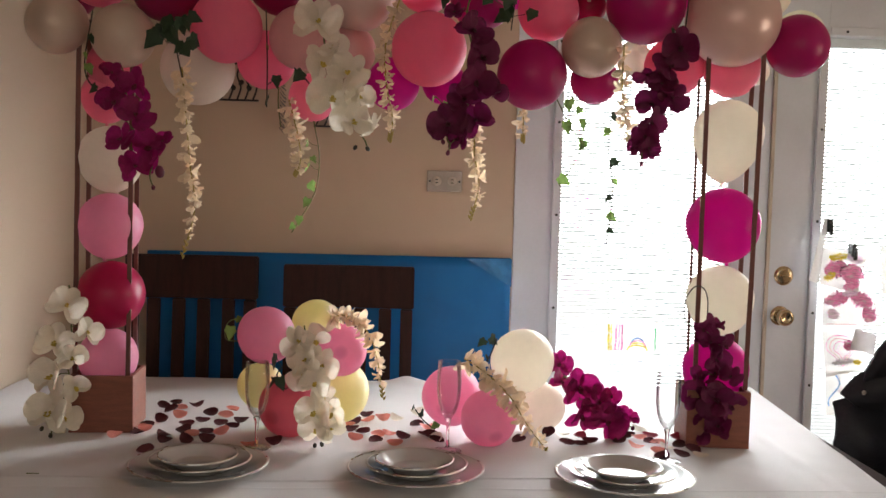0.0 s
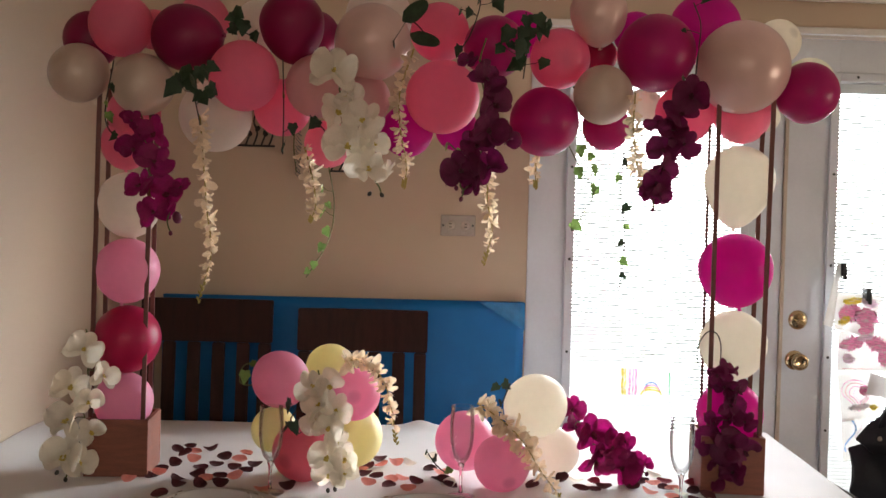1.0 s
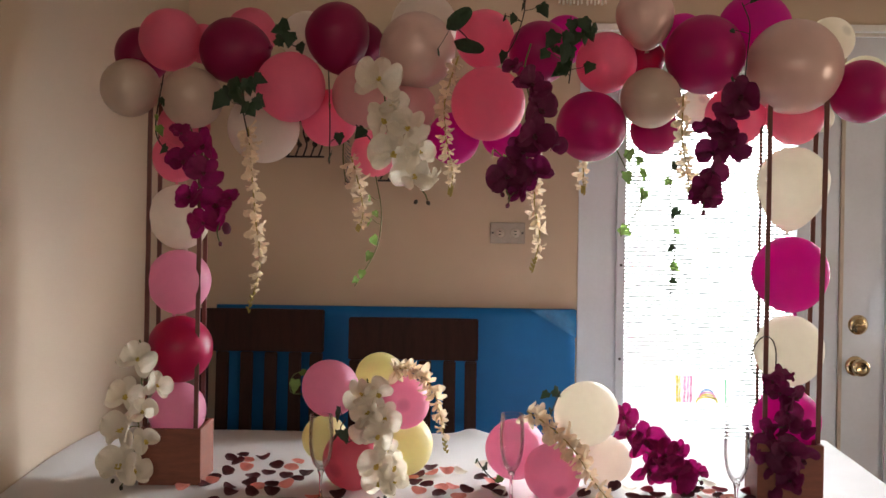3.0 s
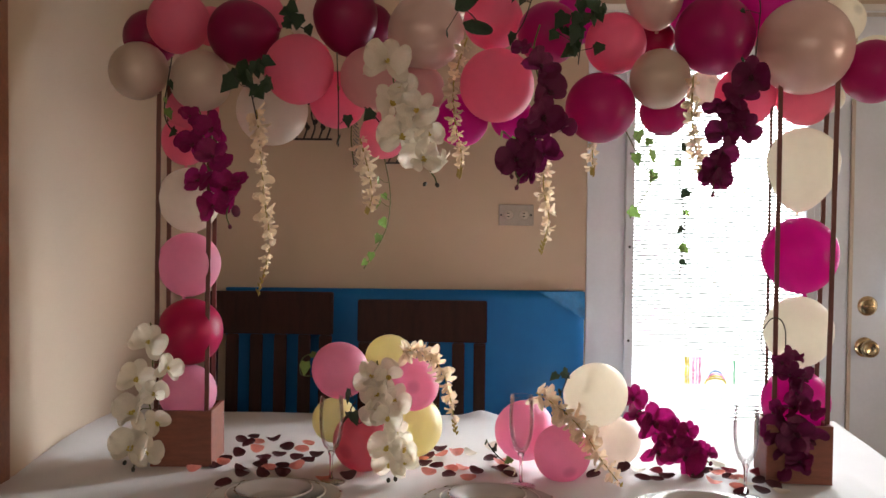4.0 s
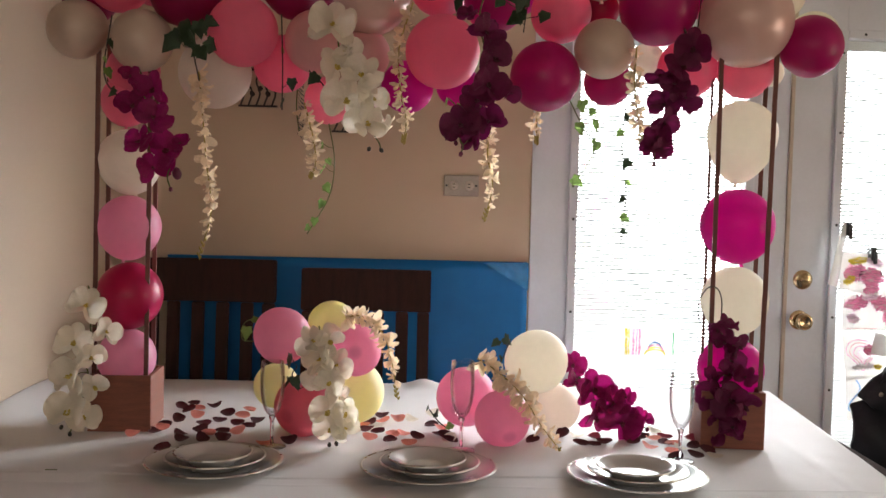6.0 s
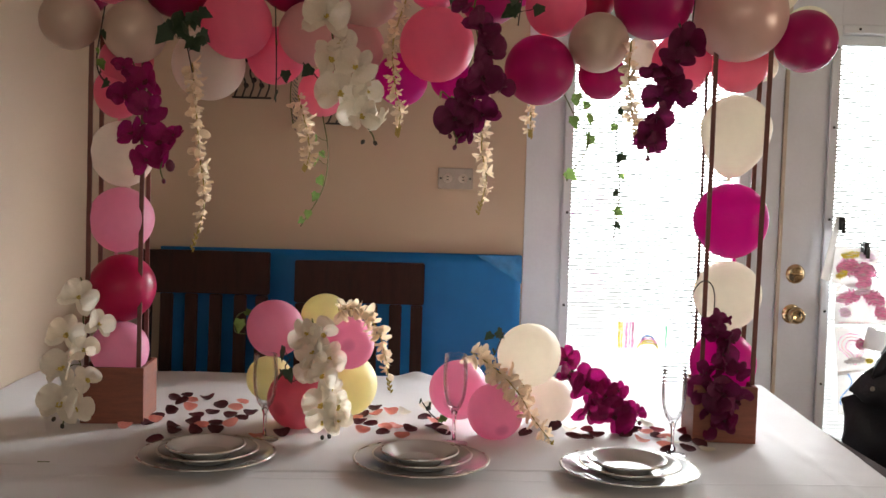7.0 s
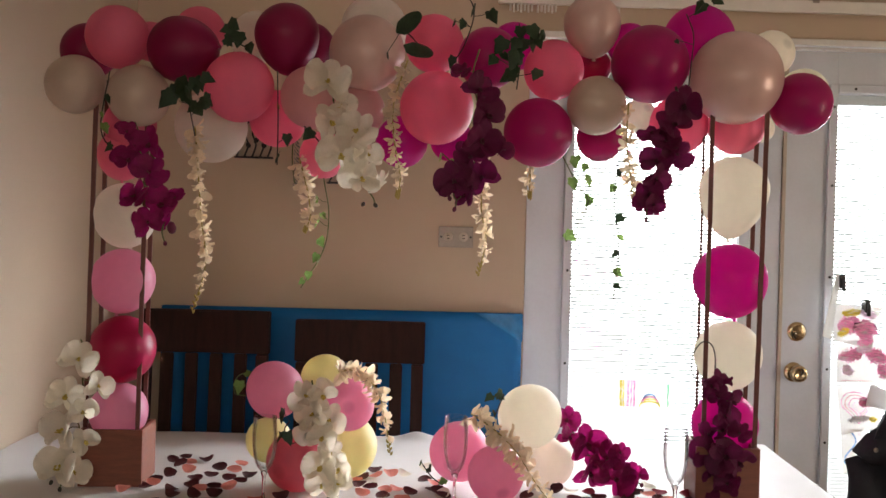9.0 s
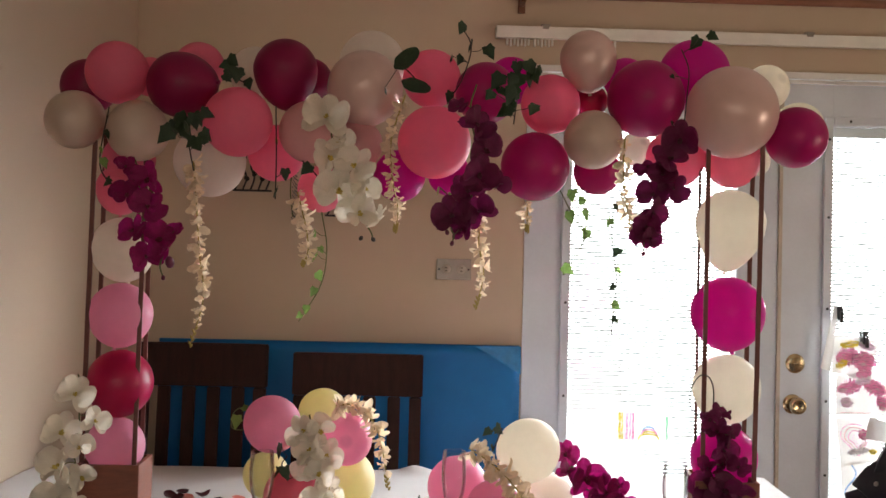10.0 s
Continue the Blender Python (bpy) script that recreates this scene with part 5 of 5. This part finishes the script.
orchid_spray("white", (-0.288, 1.900, 1.012),
    [(-0.298, 1.868, 0.981, 0.070), (-0.264, 1.880, 0.981, 0.066), (-0.279, 1.868, 0.942, 0.068), (-0.247, 1.885, 0.930, 0.066), (-0.288, 1.880, 0.908, 0.066), (-0.259, 1.868, 0.894, 0.066), (-0.243, 1.885, 0.857, 0.062), (-0.260, 1.868, 0.830, 0.074), (-0.223, 1.880, 0.826, 0.064), (-0.254, 1.885, 0.790, 0.072), (-0.224, 1.868, 0.792, 0.060)],
    [(-0.259, 1.880, 0.755), (-0.244, 1.880, 0.758)], 'the balloon cluster')
orchid_spray("magenta", (0.273, 2.040, 0.919),
    [(0.289, 2.008, 0.920, 0.057), (0.295, 2.020, 0.874, 0.060), (0.339, 2.030, 0.861, 0.084), (0.342, 2.008, 0.799, 0.081), (0.384, 2.020, 0.827, 0.079), (0.418, 2.030, 0.842, 0.045), (0.407, 2.008, 0.783, 0.083), (0.432, 2.020, 0.801, 0.055), (0.464, 2.030, 0.789, 0.042)],
    [(0.444, 2.020, 0.766), (0.467, 2.020, 0.769)], 'the balloon cluster')
wisteria_raceme([(-0.557, 1.910, 1.558), (-0.549, 1.910, 1.475), (-0.538, 1.910, 1.355), (-0.527, 1.910, 1.259), (-0.553, 1.910, 1.155)], 0.0227, "the balloon garland")
wisteria_raceme([(-0.339, 1.990, 1.503), (-0.321, 1.990, 1.437), (-0.311, 1.990, 1.375), (-0.323, 1.990, 1.335)], 0.0239, "the balloon garland")
wisteria_raceme([(-0.098, 1.900, 1.714), (-0.126, 1.900, 1.617), (-0.122, 1.900, 1.534), (-0.108, 1.900, 1.463), (-0.113, 1.900, 1.414)], 0.0203, "the balloon garland")
wisteria_raceme([(0.076, 1.990, 1.505), (0.081, 1.990, 1.468), (0.076, 1.990, 1.399), (0.089, 1.990, 1.324), (0.071, 1.990, 1.249)], 0.0239, "the balloon garland")
wisteria_raceme([(0.193, 2.040, 1.520), (0.191, 2.040, 1.474), (0.191, 2.040, 1.427)], 0.0215, "the balloon garland")
wisteria_raceme([(0.389, 1.910, 1.635), (0.388, 1.910, 1.551), (0.399, 1.910, 1.471), (0.409, 1.910, 1.419)], 0.0215, "the balloon garland")
wisteria_raceme([(-0.235, 1.940, 1.028), (-0.194, 1.940, 1.029), (-0.150, 1.940, 0.991), (-0.129, 1.940, 0.930), (-0.115, 1.940, 0.848)], 0.0263, "the balloon cluster")
wisteria_raceme([(0.059, 1.880, 0.951), (0.113, 1.880, 0.915), (0.163, 1.880, 0.866), (0.202, 1.880, 0.805), (0.267, 1.880, 0.725)], 0.0287, "the balloon cluster")
ivy_vine([(-0.286, 2.020, 1.460), (-0.272, 2.020, 1.377), (-0.283, 2.020, 1.294), (-0.332, 2.020, 1.207)],
    [(-0.298, 2.014, 1.402, 0.031), (-0.294, 2.014, 1.351, 0.031), (-0.292, 2.014, 1.307, 0.0334), (-0.296, 2.014, 1.273, 0.0287), (-0.314, 2.014, 1.233, 0.0263), (-0.326, 2.014, 1.215, 0.0239), (-0.288, 2.014, 1.370, 0.0215)], "fresh", "the balloon garland")
ivy_vine([(0.261, 2.010, 1.526), (0.295, 2.010, 1.462), (0.322, 2.010, 1.416), (0.274, 2.010, 1.328)],
    [(0.290, 2.004, 1.507, 0.0400), (0.284, 2.004, 1.458, 0.0380), (0.322, 2.004, 1.464, 0.0400), (0.326, 2.004, 1.416, 0.0390), (0.272, 2.004, 1.332, 0.0380), (0.316, 2.004, 1.495, 0.0280)], "fresh", "the balloon garland")
ivy_vine([(0.390, 2.010, 1.523), (0.384, 2.010, 1.420), (0.397, 2.010, 1.318), (0.387, 2.010, 1.195)],
    [(0.390, 2.004, 1.485, 0.0287), (0.382, 2.004, 1.449, 0.0263), (0.403, 2.004, 1.380, 0.0263), (0.395, 2.004, 1.337, 0.0239), (0.393, 2.004, 1.299, 0.0215), (0.387, 2.004, 1.254, 0.031), (0.387, 2.004, 1.225, 0.0191)], "mixed", "the balloon garland")
ivy_vine([(-0.744, 1.910, 1.672), (-0.760, 1.910, 1.545), (-0.719, 1.910, 1.488)],
    [(-0.749, 1.904, 1.610, 0.0215), (-0.752, 1.904, 1.545, 0.031), (-0.735, 1.904, 1.504, 0.0239), (-0.759, 1.904, 1.574, 0.0191)], "mixed", "the balloon garland")
ivy_vine([(-0.381, 1.910, 1.684), (-0.377, 1.910, 1.575), (-0.377, 1.910, 1.479)],
    [(-0.356, 1.904, 1.534, 0.0263), (-0.377, 1.904, 1.601, 0.0215), (-0.372, 1.904, 1.491, 0.0287)], "mixed", "the balloon garland")
ivy_vine([(-0.320, 1.910, 1.565), (-0.290, 1.910, 1.536), (-0.272, 1.910, 1.507)],
    [(-0.301, 1.904, 1.539, 0.0382), (-0.277, 1.904, 1.492, 0.0215), (-0.286, 1.904, 1.518, 0.0143)], "dark", "the balloon garland")
ivy_vine([(-0.016, 1.970, 1.520), (0.003, 1.970, 1.496), (-0.027, 1.970, 1.464)],
    [(-0.018, 1.964, 1.507, 0.0239), (0.003, 1.964, 1.489, 0.031), (-0.021, 1.964, 1.470, 0.0287), (-0.005, 1.964, 1.455, 0.0215)], "fresh", "the balloon garland")
ivy_vine([(0.143, 1.900, 1.801), (0.150, 1.900, 1.744), (0.141, 1.900, 1.657)],
    [(0.112, 1.894, 1.743, 0.0502), (0.168, 1.894, 1.774, 0.0502), (0.143, 1.894, 1.711, 0.0597), (0.135, 1.894, 1.674, 0.0478), (0.188, 1.894, 1.687, 0.031), (0.181, 1.894, 1.756, 0.0406), (0.094, 1.894, 1.711, 0.0358), (0.156, 1.894, 1.743, 0.0525)], "dark", "the balloon garland")
ivy_vine([(0.024, 1.940, 1.878), (0.046, 1.940, 1.833), (0.028, 1.940, 1.763), (0.003, 1.940, 1.719)],
    [(0.029, 1.934, 1.871, 0.031), (0.048, 1.934, 1.836, 0.031), (0.025, 1.934, 1.800, 0.0263), (0.080, 1.934, 1.820, 0.0334), (0.003, 1.934, 1.718, 0.0287), (0.004, 1.934, 1.803, 0.0191)], "dark", "the balloon garland")
vine = ivy_vine([(-0.123, 1.900, 1.785), (-0.092, 1.900, 1.766), (-0.061, 1.900, 1.729)],
    [(-0.142, 1.894, 1.721, 0.0191)], "dark", "the balloon garland")
broad_leaf(vine, (-0.124, 1.885, 1.770), (-0.070, 1.870, 1.809), 0.038)
broad_leaf(vine, (-0.107, 1.885, 1.744), (-0.043, 1.870, 1.718), 0.036)
ivy_vine([(-0.564, 1.900, 1.660), (-0.570, 1.900, 1.617), (-0.554, 1.900, 1.536)],
    [(-0.602, 1.894, 1.603, 0.0549), (-0.571, 1.894, 1.628, 0.0573), (-0.553, 1.894, 1.583, 0.0454), (-0.537, 1.894, 1.604, 0.0406), (-0.587, 1.894, 1.640, 0.0478), (-0.556, 1.894, 1.640, 0.0478)], "dark", "the balloon garland")
ivy_vine([(-0.508, 1.960, 1.780), (-0.483, 1.960, 1.755), (-0.445, 1.960, 1.736)],
    [(-0.497, 1.954, 1.783, 0.0334), (-0.475, 1.954, 1.754, 0.0478), (-0.507, 1.954, 1.748, 0.0239), (-0.454, 1.954, 1.737, 0.0287)], "dark", "the balloon garland")
ivy_vine([(0.509, 1.900, 1.833), (0.526, 1.900, 1.786), (0.522, 1.900, 1.723), (0.517, 1.900, 1.661)],
    [(0.546, 1.894, 1.840, 0.0406), (0.489, 1.894, 1.658, 0.0334), (0.485, 1.894, 1.769, 0.0119)], "dark", "the balloon garland")
ivy_vine([(-0.335, 1.910, 0.920), (-0.346, 1.910, 0.900), (-0.328, 1.910, 0.870)],
    [(-0.349, 1.904, 0.933, 0.0334), (-0.339, 1.904, 0.881, 0.0382), (-0.297, 1.904, 0.885, 0.0239)], "dark", "the balloon cluster")
ivy_vine([(-0.423, 2.000, 1.017), (-0.467, 2.000, 1.003), (-0.473, 2.000, 0.965), (-0.441, 2.000, 0.959)],
    [(-0.462, 1.994, 0.976, 0.0380), (-0.449, 1.994, 1.002, 0.0240), (-0.436, 1.994, 0.990, 0.0200)], "fresh", "the balloon cluster")
ivy_vine([(0.087, 1.940, 0.922), (0.114, 1.940, 0.935), (0.135, 1.940, 0.986)],
    [(0.120, 1.934, 0.974, 0.0358), (0.111, 1.934, 0.942, 0.0167)], "dark", "the balloon cluster")
ivy_vine([(-0.041, 2.030, 0.803), (-0.021, 2.030, 0.777), (0.005, 2.030, 0.757)],
    [(-0.028, 2.024, 0.787, 0.0263), (0.012, 2.024, 0.761, 0.0263), (-0.044, 2.024, 0.804, 0.0167)], "mixed", "the balloon cluster")
scatter_petals([(-0.667, 2.235, "d"), (-0.645, 2.275, "d"), (-0.637, 2.194, "d"), (-0.623, 2.225, "p"), (-0.587, 2.253, "d"), (-0.603, 2.137, "p"), (-0.637, 2.094, "d"), (-0.659, 2.050, "d"), (-0.652, 2.007, "p"), (-0.663, 1.977, "d"), (-0.536, 2.164, "d"), (-0.542, 2.100, "d"), (-0.572, 2.061, "d"), (-0.497, 2.149, "p"), (-0.493, 2.216, "p"), (-0.494, 2.071, "d"), (-0.450, 2.096, "d"), (-0.463, 2.041, "d"), (-0.601, 1.961, "d"), (-0.564, 1.992, "d"), (-0.540, 1.968, "p"), (-0.513, 1.991, "d"), (-0.477, 1.987, "p"), (-0.586, 1.912, "d")])
scatter_petals([(-0.540, 1.911, "d"), (-0.496, 1.917, "d"), (-0.702, 1.944, "p"), (-0.607, 1.833, "d"), (-0.402, 1.894, "p"), (-0.350, 1.907, "d"), (-0.218, 2.045, "d"), (-0.217, 2.003, "w"), (-0.185, 2.107, "d"), (-0.186, 2.031, "d"), (-0.157, 2.178, "d"), (-0.152, 2.120, "p"), (-0.119, 2.140, "p"), (-0.084, 2.142, "w"), (-0.160, 2.011, "d"), (-0.175, 1.955, "p"), (-0.127, 1.988, "p"), (-0.099, 2.000, "p"), (-0.130, 1.939, "d"), (-0.069, 1.975, "d"), (-0.086, 1.917, "p"), (-0.036, 2.088, "d"), (-0.017, 2.004, "d"), (-0.011, 2.057, "p")])
scatter_petals([(0.005, 1.946, "d"), (0.003, 1.955, "w"), (-0.006, 1.985, "d"), (-0.200, 2.078, "p"), (-0.031, 2.204, "w"), (0.192, 1.957, "d"), (0.267, 2.011, "d"), (0.300, 2.013, "w"), (0.298, 1.943, "d"), (0.338, 2.004, "r"), (0.327, 1.940, "d"), (0.356, 1.961, "d"), (0.422, 1.964, "d"), (0.449, 1.922, "p"), (0.492, 2.066, "w"), (0.475, 1.997, "p"), (0.506, 2.015, "r"), (0.492, 1.963, "d"), (0.511, 1.959, "p"), (0.561, 1.997, "r"), (0.519, 1.917, "w"), (0.489, 1.878, "p"), (0.534, 1.857, "d"), (0.569, 1.891, "d")])
scatter_petals([(0.576, 1.855, "w"), (0.452, 2.011, "d"), (0.484, 1.833, "d"), (0.551, 1.937, "d")])
